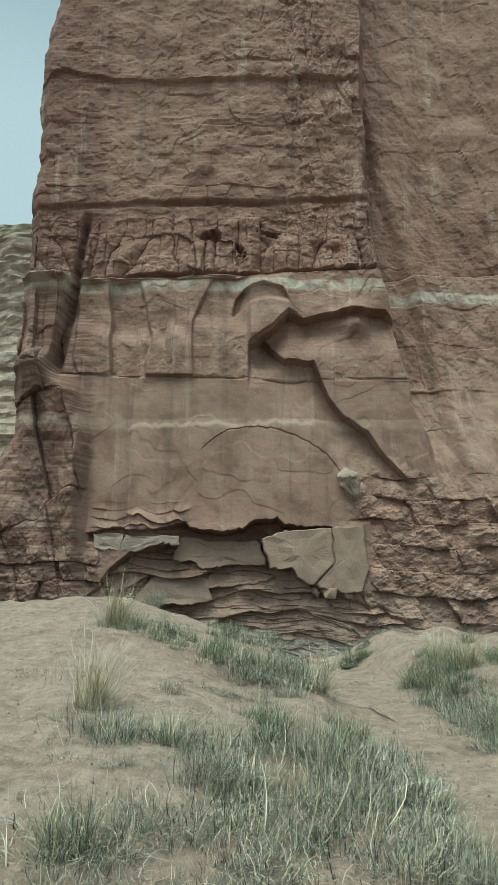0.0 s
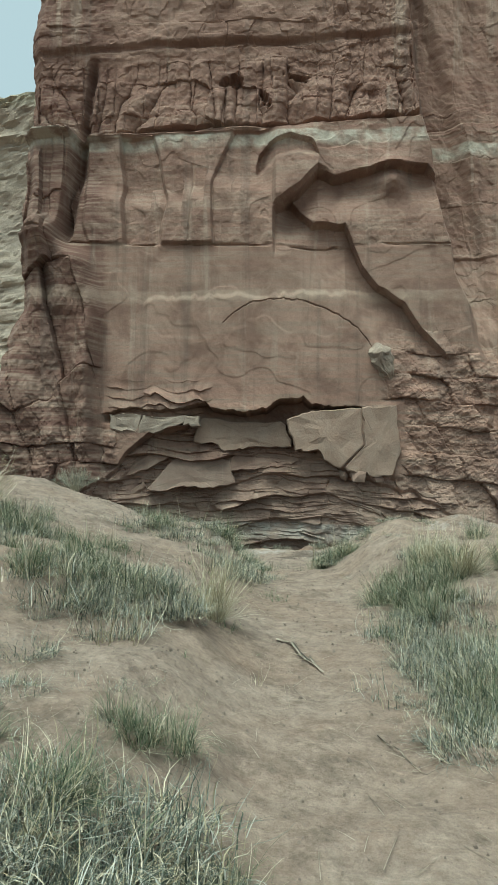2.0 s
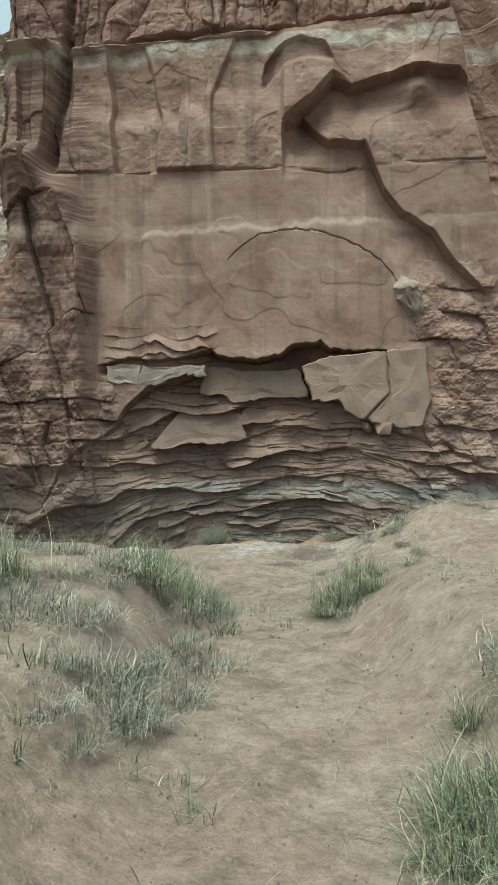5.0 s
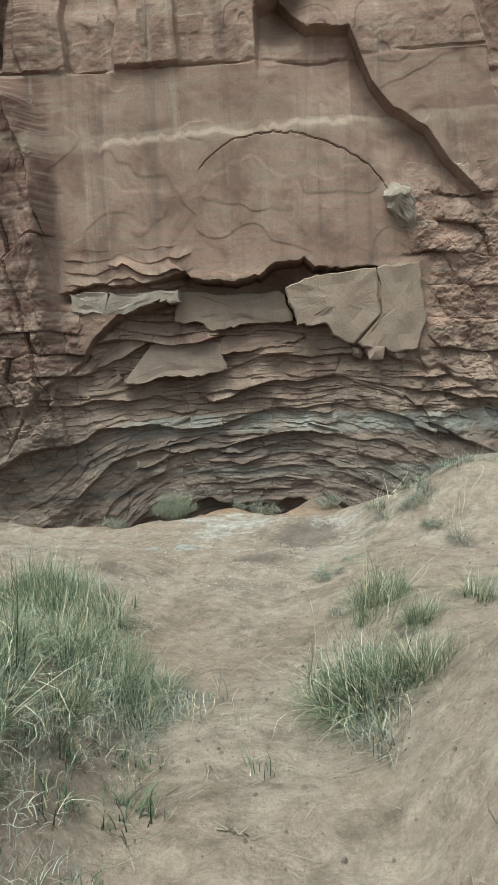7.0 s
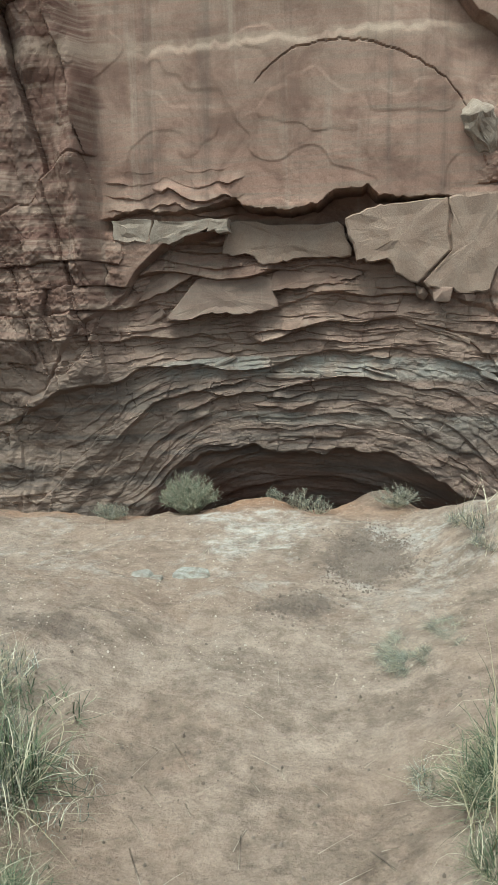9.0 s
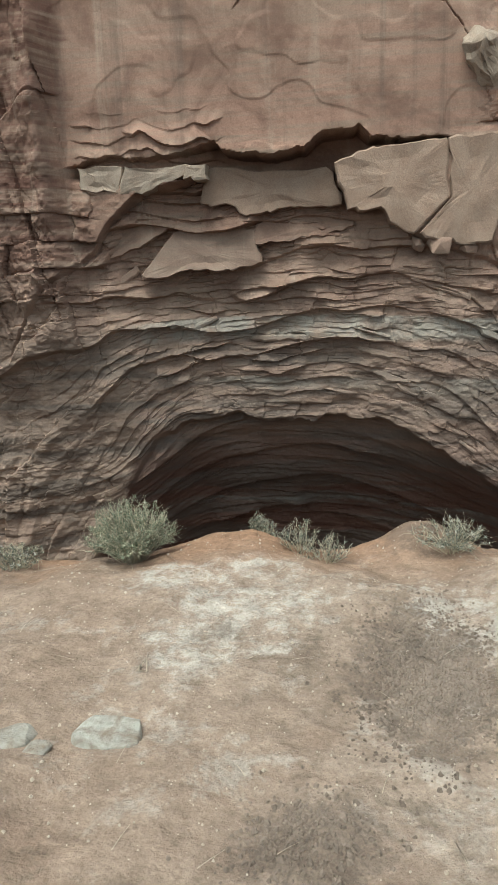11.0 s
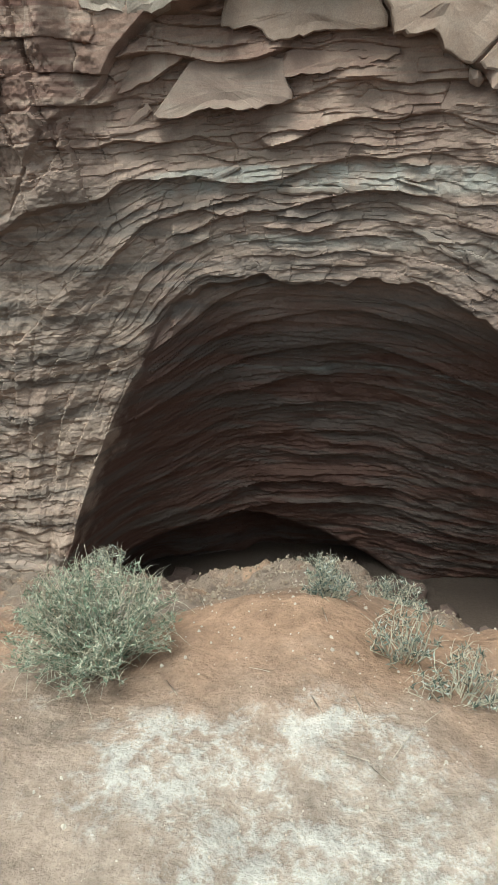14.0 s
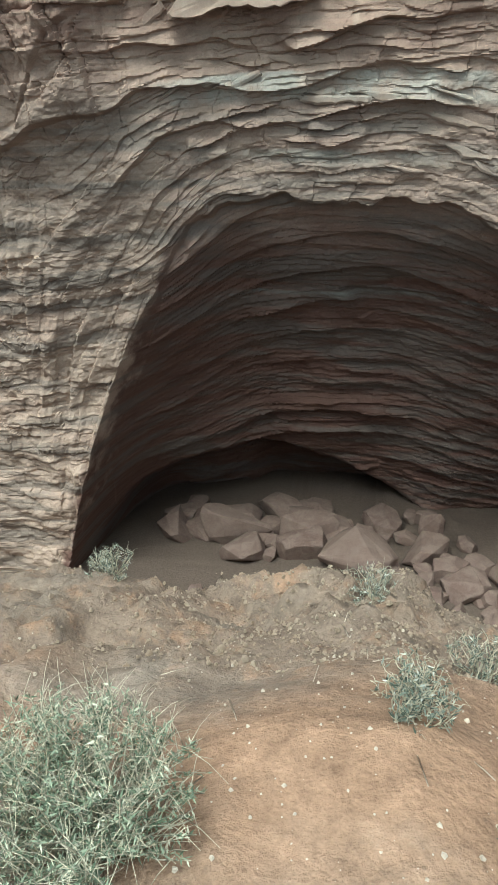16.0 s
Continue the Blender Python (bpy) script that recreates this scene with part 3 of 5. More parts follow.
    y = y - beds * lumpy * outer * (1 - 0.7 * jamb)
    y = y - outer * (0.10 * fractal(x * 0.7, z * 1.1, 144, 5, 0.58) + 0.06 * blocks(x, q, 0.8, 1.6, 143, 0.6))
    shoulder = soft(-9.3, -10.3, x) * soft(4.8, 3.8, z) * soft(-2.5, 0.0, z)
    y = y - shoulder * (0.24 * blocks(x + 0.2 * z, z, 1.1, 1.4, 154, 0.8) + 0.14 * fractal(x * 1.1, z * 1.2, 155, 4, 0.6))
    west_wall = soft(-10.0, -11.5, x) * low * soft(2, 0, inward)
    y = y - west_wall * (0.16 * fractal(inward * 0.9, z * 0.22, 145, 4, 0.55) + 0.10 * blocks(z * 0.5, inward, 0.9, 2.4, 146, 0.8) + 0.20 * fractal(x * 0.4, z * 0.3, 147, 4, 0.55))
    # cave mouth and the dome behind it
    s = np.clip(calm_in, 0, 40)
    left = soft(-6.5, -10.5, x)
    sink = np.clip(-6.0 - z, 0, 40)
    full = 1.0 * np.sqrt(sink + 0.02) + 0.27 * sink
    dome = 0.9 * soft(0.0, 0.35, inward) * (1 - left) + full * (1 - np.exp(-s / (1.5 + 0.8 * left * soft(-19, -12, z)))) + left * 0.6 * soft(-4.0, 0.0, calm_in) ** 2 * soft(-22, -15, z)
    back = np.interp(x, [-17.5, -14.7, -11.2, -8, -4.2, -1.6, 0.6, 4], [-24.0, -21.2, -20.2, -19.4, -20.6, -21.8, -23.6, -25.5]) + 0.2 * value_noise(x * 0.9, 0 * x, 153)
    y = y + dome + 3.0 * soft(0.0, 2.5, back - 3.6 - z) * soft(0.5, 1.5, s)
    laminae = 0.75 * shingle(x, q, 2.1, 9.0, 161, 0.3) + 0.36 * shingle(x, q, 0.8, 5.0, 171, 0.4) + 0.12 * shingle(x, q, 0.3, 2.5, 173, 0.4)
    y = y - 0.95 * laminae * soft(0.2, 1.0, inward) * (0.6 + 0.6 * soft(-0.5, 0.5, fractal(x * 0.2, z * 0.2, 175, 3))) - 0.12 * fractal(x * 0.5, q * 1.2, 174, 4, 0.6) * soft(0.2, 1.0, inward)
    # west pillar and buttress
    edge_w = -12.75 - 0.12 * (24.4 - z)
    pillar = soft(edge_w + 0.3, edge_w - 0.1, x) * soft(23.6, 23.0, z) * soft(14, 17, z)
    y = y - pillar * (1.5 + 0.25 * fractal(x * 0.5, z * 0.15, 181, 3) + 0.15 * blocks(x, z, 6.5, 1.3, 183))
    gap = np.exp(-((x - edge_w - 0.5) / 0.28) ** 2) * soft(28.5, 27, z) * soft(15.5, 17, z)
    y = y + gap * 1.0
    butt_e = -11.6 + 0.06 * (16 - z) + 0.5 * value_noise(0 * x, z * 0.35, 185)
    buttress = soft(butt_e + 0.5, butt_e - 0.6, x) * soft(17.0, 15.4, z + 0.8 * value_noise(x * 0.7, 0 * x, 187) + 0.25 * (x + 14)) * soft(-5, 3, z)
    lean = x + 0.22 * z
    y = y - buttress * (1.5 + 0.42 * blocks(lean, z, 7.0, 2.3, 191, 0.9) + 0.55 * fractal(lean * 0.45, z * 0.16, 193, 4, 0.5) + 0.10 * spall(lean * 0.6, z * 0.3, 194, 2.0) + 0.10 * fractal(x * 1.3, z * 1.0, 192, 4, 0.6))
    # west end of the wall turns back
    end = -15.75 - 0.30 * np.clip(12.0 - z, 0, 40) + 0.25 * value_noise(0 * x, z * 0.4, 195) + 0.12 * value_noise(0 * x, z * 1.3, 196) + 0.10 * np.clip(z - 40, 0, 20)
    y = y + 12.0 * np.clip(end - x, 0, None) + 0.8 * soft(0.8, 0.0, x - end)
    # weathering over all
    calm = 1 - 0.75 * face
    return y + calm * (0.05 * fractal(x * 0.9, z * 1.1, 201, 5, 0.55) + 0.015 * fractal(x * 4, z * 5, 211, 3))


xs = np.concatenate([np.arange(-34, -19, 0.3), np.arange(-19, -15, 0.07), np.arange(-15, 9, 0.052), np.arange(9, 13.5, 0.07), np.arange(13.5, 24, 0.14), np.arange(24, 75, 0.6)])
zs = np.concatenate([np.arange(-30, -10, 0.08), np.arange(-10, 8, 0.05), np.arange(8, 31, 0.07), np.arange(31, 52, 0.13)])
CX, CZ = np.meshgrid(xs, zs)
CY = cliff_depth(CX, CZ)
top = [np.full((1, len(xs)), 52.3), np.full((1, len(xs)), 53.0)]
CX = np.concatenate([CX, CX[:2]])
CY = np.concatenate([CY, CY[-1:] + 2.5, CY[-1:] * 0 + 130])
CZ = np.concatenate([CZ, *top])
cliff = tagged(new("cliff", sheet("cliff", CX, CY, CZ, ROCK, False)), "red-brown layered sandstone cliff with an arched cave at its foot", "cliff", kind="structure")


# ---- the ground ----
def ground_height(x, y):
    path_x = np.interp(y, [-8, 0, 4, 8, 13, 16, 20], [0.6, 0.5, 0.6, 0.6, 0.2, 0.0, -0.2])
    z = np.interp(y, [-30, -5, 0, 4, 8, 10, 12, 13.3, 14.6, 17, 18.3], [-0.8, -0.6, -0.4, -0.12, 0.05, 0.09, 0.04, -0.1, -0.26, -0.27, -0.24])
    off = x - path_x
    open_g = soft(18.0, 14.0, y)
    z = z + 0.30 * soft(0.45, 1.3, np.abs(off)) * open_g * soft(-3, 3, y)
    z = z + 0.52 * soft(-0.8, -3.6, off) * soft(2, 7, y) * soft(17, 11.5, y)
    z = z + 0.25 * soft(1.2, 4.5, off) * soft(4, 9, y)
    z = z + (0.34 * soft(-0.35, -1.0, off) + 0.16 * soft(0.5, 1.2, off)) * np.exp(-((y - 11.8) / 1.3) ** 2)
    z = z + 0.55 * soft(0.9, 2.3, x) * soft(6.0, 3.0, x) * np.exp(-((y - 17.5) / 1.2) ** 2) * (1 + 0.18 * value_noise(x * 1.6, y * 1.1, 325))
    z = z + 0.10 * fractal(x * 0.55, y * 0.55, 301, 4) * (0.35 + 0.65 * soft(0.3, 1.2, np.abs(off))) + 0.022 * fractal(x * 3.2, y * 3.2, 311, 4, 0.6) + 0.010 * np.clip(facets(x * 3.5, y * 2.6, 315, 0.8)[0], -0.6, 1)
    # rim of the pit, falling to the cave floor
    rim = y + 0.16 * fractal(x * 0.7, 0 * y, 321, 3) + 0.10 * np.abs(x) * soft(1.5, 6, np.abs(x)) - 0.12 * np.exp(-((x + 0.2) / 0.8) ** 2) + 0.35 * np.exp(-((x - 0.75) / 0.35) ** 2) * soft(19, 20, y)
    drop = np.interp(rim, [18.4, 19.2, 19.9, 20.5, 21.3, 22.3, 23.6, 28, 38, 44, 52, 62], [0, 0.18, 0.60, 1.08, 1.55, 2.85, 4.8, 13.0, 24.5, 26.2, 27.4, 29.6])
    side = soft(38, 28, np.abs(x + 1))
    z = z - drop * side + soft(19.5, 22, rim) * soft(33, 27, rim) * side * 0.10 * facets(x * 1.6, y * 1.6, 331, 0.9)[0]
    z = z + side * soft(19.2, 20.5, rim) * soft(24, 22, rim) * (0.11 * fractal(x * 2.6, y * 2.6, 341, 5, 0.6) + 0.03 * facets(x * 8, y * 8, 345, 0.9)[0])
    mound = np.exp(-((x + 0.45) / 0.52) ** 2 - ((y - 21.05) / 0.55) ** 2)
    z = z + 0.10 * np.exp(-((x + 0.28) / 0.36) ** 2 - ((y - 19.3) / 0.5) ** 2) + 0.05 * soft(-0.9, -1.4, x) * np.exp(-((y - 21.0) / 0.6) ** 2) - 0.10 * np.exp(-((x + 1.05) / 0.22) ** 2 - ((y - 21.0) / 0.6) ** 2)
    z = z + mound * (0.17 + 0.05 * fractal(x * 6, y * 6, 361, 3, 0.6) + 0.09 * facets(x * 7, y * 6, 365, 0.9)[0] + 0.03 * facets(x * 15, y * 12, 367, 0.9)[0])
    z = z + 0.34 * np.exp(-((x - 0.85) / 0.36) ** 2 - ((y - 19.35) / 0.5) ** 2)
    far = np.hypot(x, y - 20)
    return z + soft(60, 400, far) * 2.0 * fractal(x * 0.01, y * 0.01, 351, 3)


gx = np.concatenate([-np.geomspace(6, 1800, 46)[::-1], np.arange(-5.96, 6, 0.045), np.geomspace(6, 1800, 46)])
gy = np.concatenate([-np.geomspace(3, 1800, 36)[::-1], np.arange(-2.96, 25, 0.045), np.arange(25, 60, 0.25), np.geomspace(60, 2500, 30)])
GX, GY = np.meshgrid(gx, gy)
GZ = ground_height(GX, GY)
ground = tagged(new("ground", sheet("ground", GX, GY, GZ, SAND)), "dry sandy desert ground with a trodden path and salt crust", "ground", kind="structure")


def on_ground(x, y):
    return float(ground_height(np.array(x, float), np.array(y, float)))


# ---- rock pieces ----
def hull_rock(name, seed, mat, size=(1, 1, 1), points=22, square=0.55, rough=0.03, cuts=1):
    """An angular stone: the hull of points on a rounded box, its faces roughened."""
    rnd = random.Random(seed)
    bm = bmesh.new()
    for _ in range(points):
        v = Vector([rnd.uniform(-1, 1) for _ in range(3)])
        v = v / max(abs(c) for c in v) * square + v.normalized() * (1 - square)
        bm.verts.new((v.x * size[0] / 2, v.y * size[1] / 2, v.z * size[2] / 2))
    bmesh.ops.convex_hull(bm, input=bm.verts)
    loose = [v for v in bm.verts if not v.link_faces]
    bmesh.ops.delete(bm, geom=loose, context='VERTS')
    if cuts:
        bmesh.ops.bevel(bm, geom=list(bm.edges), offset=0.02 * min(size), segments=1, affect='EDGES', clamp_overlap=True)
        bmesh.ops.triangulate(bm, faces=bm.faces)
        bmesh.ops.subdivide_edges(bm, edges=bm.edges, cuts=cuts, use_grid_fill=True)
        for v in bm.verts:
            n = noise.noise_vector(v.co * 2.2 + Vector((seed, 0, 0)))
            v.co += n * rough * max(size)
    mesh = bpy.data.meshes.new(name)
    bm.to_mesh(mesh)
    bm.free()
    mesh.materials.append(mat)
    return mesh


def slab_mesh(name, seed, mat, w, h, d, ragged=0.12, taper=0.25, cut=0.0, fine=0.16):
    """A broken bed: a ragged outline in the face, an uneven front, worn edges, and sides that run back into the wall."""
    rnd_ = np.random.RandomState(seed)
    nx, nz = max(6, int(w / fine)), max(3, int(h / fine))
    u = np.linspace(0, 1, nx + 1)
    a = rnd_.uniform(0, 50)
    top = h / 2 * (1 - ragged * np.abs(value_noise(u * w * 0.9 + a, 0 * u, seed)) - 0.4 * ragged * np.abs(value_noise(u * w * 3 + a, 0 * u, seed + 1)))
    bite = ragged * 2.0 * np.abs(value_noise(u * w * 0.7 + a, 0 * u + 5, seed + 2)) + 0.6 * ragged * np.abs(value_noise(u * w * 2.7 + a, 0 * u, seed + 3))
    low = -h / 2 * (1 - bite - taper * np.abs(2 * u - 1) ** 3 - 1.6 * cut * np.clip(0.55 - u, 0, 1) / 0.55)
    V, U = np.meshgrid(np.linspace(0, 1, nz + 1), u, indexing="ij")
    X = (U - 0.5) * w + 0.10 * ragged * w * value_noise(V * h * 1.3 + a, U * 0, seed + 4)
    Z = low[None, :] * (1 - V) + top[None, :] * V
    rim = np.minimum(np.minimum(U, 1 - U) * w, np.minimum(V, 1 - V) * h)
    Y = -d / 2 + 0.07 * soft(0.12, 0.0, rim) + 0.07 * fractal(X * 1.1 + a, Z * 1.4, seed + 5, 4) + rnd_.uniform(-0.12, 0.12) * (V - 0.5) * h
    X, Y, Z = (np.pad(m, 1, mode="edge") for m in (X, Y, Z))
    Y[0], Y[-1], Y[:, 0], Y[:, -1] = d / 2, d / 2, d / 2, d / 2
    return sheet(name, X, Y, Z, mat, False)


def face_at(x, z, w=0.0, h=0.0):
    """The foremost depth of the rock face over a patch."""
    gx_, gz_ = np.meshgrid(np.linspace(x - w / 2, x + w / 2, 9), np.linspace(z - h / 2, z + h / 2, 7))
    return float(np.percentile(cliff_depth(gx_, gz_), 30))


def plate(name, outline, mat, front, d=1.4, label="", seed=1, dip=0.0):
    """A broken plate of rock from its outline in the face: ragged sides, a worn edge and a gently uneven front."""
    ring = []
    for (x0, z0), (x1, z1) in zip(outline, outline[1:] + outline[:1]):
        many = max(2, int(math.hypot(x1 - x0, z1 - z0) / 0.22))
        for k in range(many):
            f = k / many
            jag = 0.11 * float(value_noise(np.array(5 * f + seed), np.array(x0 * 3.1), seed)) if k else 0.0
            ring.append((x0 + (x1 - x0) * f + jag, z0 + (z1 - z0) * f + 1.2 * jag))
    cx, cz = sum(p[0] for p in ring) / len(ring), sum(p[1] for p in ring) / len(ring)
    bm = bmesh.new()
    loops = []
    for shrink, y in ((1.0, d), (1.0, 0.05), (0.965, 0.0), (0.6, 0.02), (0.25, -0.01)):
        loops.append([bm.verts.new(((px - cx) * shrink, y + dip * (pz - cz) * shrink + 0.06 * float(fractal(np.array(px * shrink + seed), np.array(pz * shrink), seed, 3)), (pz - cz) * shrink)) for px, pz in ring])
    for one, two in zip(loops, loops[1:]):
        for k in range(len(ring)):
            j = (k + 1) % len(ring)
            bm.faces.new((one[k], one[j], two[j], two[k]))
    bm.faces.new(loops[-1])
    bmesh.ops.recalc_face_normals(bm, faces=bm.faces)
    mesh = bpy.data.meshes.new(name)
    bm.to_mesh(mesh)
    bm.free()
    mesh.materials.append(mat)
    child(name, mesh, cliff, pose(cx, front, cz), label)


plate("rock_slab", [(-10.3, 5.33), (-8.35, 5.28), (-8.55, 4.2), (-10.2, 4.45)], WHITE_ROCK, 46.85, 1.0, "pale bleached sandstone slab under the open bed", 1)
plate("rock_slab", [(-8.25, 5.3), (-5.1, 5.15), (-5.9, 4.75), (-6.6, 4.6), (-7.6, 4.15), (-8.5, 4.2)], WHITE_ROCK, 46.80, 1.0, "pale bleached sandstone slab under the open bed", 2)
plate("rock_chip", [(-5.6, 5.15), (-4.75, 5.2), (-4.72, 4.62), (-5.75, 4.66)], WHITE_ROCK, 46.60, 0.9, "pale broken chip of sandstone", 3)
plate("rock_slab", [(-4.9, 5.1), (0.3, 4.9), (0.8, 3.45), (-1.18, 3.42), (-2.36, 3.31), (-3.31, 3.13), (-4.0, 3.65), (-5.2, 3.7)], GREY_ROCK, 47.75, 1.0, "smooth grey-brown sandstone slab", 4, 0.10)
plate("rock_slab", [(0.5, 5.0), (2.04, 5.56), (4.9, 5.72), (5.1, 3.48), (3.7, 2.11), (2.74, 2.59), (2.51, 3.11), (1.02, 3.17)], GREY_ROCK, 46.42, 1.5, "large smooth grey sandstone slab", 5, 0.04)
plate("rock_slab", [(4.97, 5.72), (7.0, 5.9), (7.3, 3.2), (6.8, 1.7), (4.7, 1.75), (3.95, 2.15), (5.15, 3.45)], GREY_ROCK, 46.38, 1.5, "smooth grey sandstone slab", 6)
plate("rock_plate", [(-10.6, 1.4), (-10.0, 1.45), (-8.12, 1.98), (-6.7, 2.85), (-7.0, 3.9), (-8.3, 3.3), (-9.3, 2.2)], ROCK_PIECE, 47.95, 1.2, "", 7, 0.25)
plate("rock_plate", [(-8.1, 0.79), (-6.84, 0.7), (-5.84, 1.0), (-4.13, 0.94), (-2.66, 1.2), (-3.0, 2.6), (-5.6, 3.1), (-6.6, 2.6), (-7.4, 1.6)], ROCK_PIECE, 47.95, 1.2, "", 8, 0.22)
plate("rock_plate", [(-3.3, 1.95), (-1.68, 2.05), (0.2, 2.3), (1.4, 2.6), (1.2, 3.2), (-1.0, 3.2), (-2.9, 2.8)], ROCK_PIECE, 48.2, 1.2, "", 9, 0.30)
for k, (px, pz, s) in enumerate(((4.8, 1.6, 1.1), (5.9, 1.5, 0.7), (3.9, 1.7, 0.6))):
    child("rock_block", hull_rock("rock_block", 40 + k, ROCK_PIECE, (s, s, s * 0.7)), cliff, pose(px, face_at(px, pz) + 0.05, pz, 10 * k, 20 * k, 30 * k))
child("rock_block", hull_rock("rock_block", 52, WHITE_ROCK, (1.3, 1.3, 2.5), 34, 0.5, 0.09, 3), cliff, pose(6.3, face_at(6.3, 8.5) + 0.1, 8.4, 8, -38, 35), "pale wedge of rock caught in the broken face")

# ledges broken from the beds that bow over the cave
ledge_meshes = [slab_mesh("ledge_slab", 100 + k, ROCK_PIECE, 0.8 + 0.15 * k, 0.24 + 0.08 * (k % 5), 1.5, 0.5, 0.35, 0.16 * (k % 4), 0.11) for k in range(14)]
rnd = random.Random(7)
for k in range(130):
    lx = rnd.uniform(-9.0, 10.0)
    lz = 3.6 - 10.0 * rnd.random() ** 0.9
    bow_here = float(bow_of(np.array(lx)))
    bow_next = float(bow_of(np.array(lx + 0.3)))
    lz -= bow_here * 0.5
    if lz < float(cave_lip(lx)) + 0.6:
        continue
    if lz > 1.6 - bow_here and 0.3 < lx < 7.8 or lz > 0.6 and -7.4 < lx < -2.8:
        continue
    mesh = ledge_meshes[k % 14]
    slope = math.degrees(math.atan2(bow_next - bow_here, 0.3)) * float(soft(4.5, -3.0, np.array(lz)))
    turn = math.degrees(math.atan2(face_at(lx + 0.6, lz, 0.6, 0.4) - face_at(lx - 0.6, lz, 0.6, 0.4), 1.2))
    ly = face_at(lx, lz, 0.8, 0.3) + 0.75 - rnd.uniform(-0.10, 0.12)
    child("ledge_slab", mesh, cliff, pose(lx, ly, lz, rnd.uniform(-22, -8), slope + rnd.uniform(-6, 6), max(-40, min(40, turn)) * 0.8))


# ---- far mesa beyond the west end ----
mx = np.arange(-190, -18, 0.8)
mz = np.arange(-6, 84, 0.55)
MX, MZ = np.meshgrid(mx, mz)
rim_z = 81 + 4 * value_noise(mx * 0.03, mx * 0, 401) + 1.2 * value_noise(mx * 0.2, mx * 0, 402)
MZ = -6 + (MZ + 6) / 90 * (rim_z[None, :] + 6)
MY = 150 - 9 * soft(58, 20, MZ) - 38 * np.clip((30 - MZ) / 36, 0, 1) ** 1.3 + 6 * fractal(MX * 0.03, MZ * 0.01, 411, 2) * 0.5
MY = MY - 1.3 * strata(MX * 0.10, MZ, 9.0, 421, 5.0) - 0.4 * blocks(MX, MZ, 4.0, 12.0, 431) + 0.6 * fractal(MX * 0.4, MZ * 0.5, 441, 3)
MX = np.concatenate([MX, MX[:1]])
MY = np.concatenate([MY, MY[-1:] + 120])
MZ = np.concatenate([MZ, MZ[-1:] + 1.0])


def mesa_material():
    mat, tree, shader = material("pale_sandstone_far", 0.95)
    n = Nodes(tree)
    pos = n.position()
    x, y, z = n.split(pos)
    thin = n.noise(n.stretch(pos, 0.03, 0.03, 0.5), 1.0, 5, 0.6, 0.3)
    col = n.blend(n.span(thin, 0.35, 0.65), (0.30, 0.245, 0.190), (0.36, 0.310, 0.250))
    col = n.blend(n.span(n.noise(n.stretch(pos, 0.1, 0.1, 0.25), 1.0, 6, 0.65, 0.5), 0.5, 0.7, 0.0, 0.6), col, (0.17, 0.12, 0.09))
    col = n.blend(n.math('MULTIPLY', n.span(z, 77.0, 79.5), 0.7), col, (0.30, 0.275, 0.20))
    shrub = n.math('MULTIPLY', n.span(n.cells(pos, 0.35), 0.18, 0.30, 1.0, 0.0), n.span(z, 30.0, 18.0))
    col = n.blend(shrub, col, (0.12, 0.15, 0.08))
    n.link(col, shader.inputs["Base Color"])
    n.link(n.bump(n.noise(pos, 0.5, 8, 0.65), 0.8, 1.0), shader.inputs["Normal"])
    return mat


tagged(new("mesa", sheet("mesa", MX, MY, MZ, mesa_material(), False)), "distant pale sandstone mesa in horizontal tiers", "mesa", kind="structure")


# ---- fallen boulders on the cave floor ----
def boulder(x, y, size, seed, turn, label, rx=0, mat=SHADED_ROCK):
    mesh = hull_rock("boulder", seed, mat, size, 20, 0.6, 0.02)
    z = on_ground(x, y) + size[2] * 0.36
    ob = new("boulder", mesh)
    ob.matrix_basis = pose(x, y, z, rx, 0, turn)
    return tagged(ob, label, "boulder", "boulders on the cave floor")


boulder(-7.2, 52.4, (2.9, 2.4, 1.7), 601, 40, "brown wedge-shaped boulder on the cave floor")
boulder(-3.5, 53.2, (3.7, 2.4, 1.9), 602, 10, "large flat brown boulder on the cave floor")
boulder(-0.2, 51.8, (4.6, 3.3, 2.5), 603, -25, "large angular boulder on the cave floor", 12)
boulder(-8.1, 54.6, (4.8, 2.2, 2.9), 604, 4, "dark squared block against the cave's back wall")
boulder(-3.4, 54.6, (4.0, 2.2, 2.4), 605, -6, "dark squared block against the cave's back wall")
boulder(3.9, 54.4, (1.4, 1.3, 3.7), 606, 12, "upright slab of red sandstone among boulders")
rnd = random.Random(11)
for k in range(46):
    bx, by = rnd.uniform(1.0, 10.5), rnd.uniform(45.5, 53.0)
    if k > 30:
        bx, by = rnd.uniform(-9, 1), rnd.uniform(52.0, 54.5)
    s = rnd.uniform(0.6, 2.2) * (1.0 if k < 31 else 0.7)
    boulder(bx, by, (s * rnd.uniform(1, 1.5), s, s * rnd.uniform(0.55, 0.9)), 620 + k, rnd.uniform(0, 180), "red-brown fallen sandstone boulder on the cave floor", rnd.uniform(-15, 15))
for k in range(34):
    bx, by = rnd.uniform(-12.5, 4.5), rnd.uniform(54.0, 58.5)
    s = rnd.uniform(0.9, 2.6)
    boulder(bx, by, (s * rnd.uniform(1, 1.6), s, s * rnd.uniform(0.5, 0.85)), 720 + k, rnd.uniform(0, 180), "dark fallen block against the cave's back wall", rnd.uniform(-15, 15))
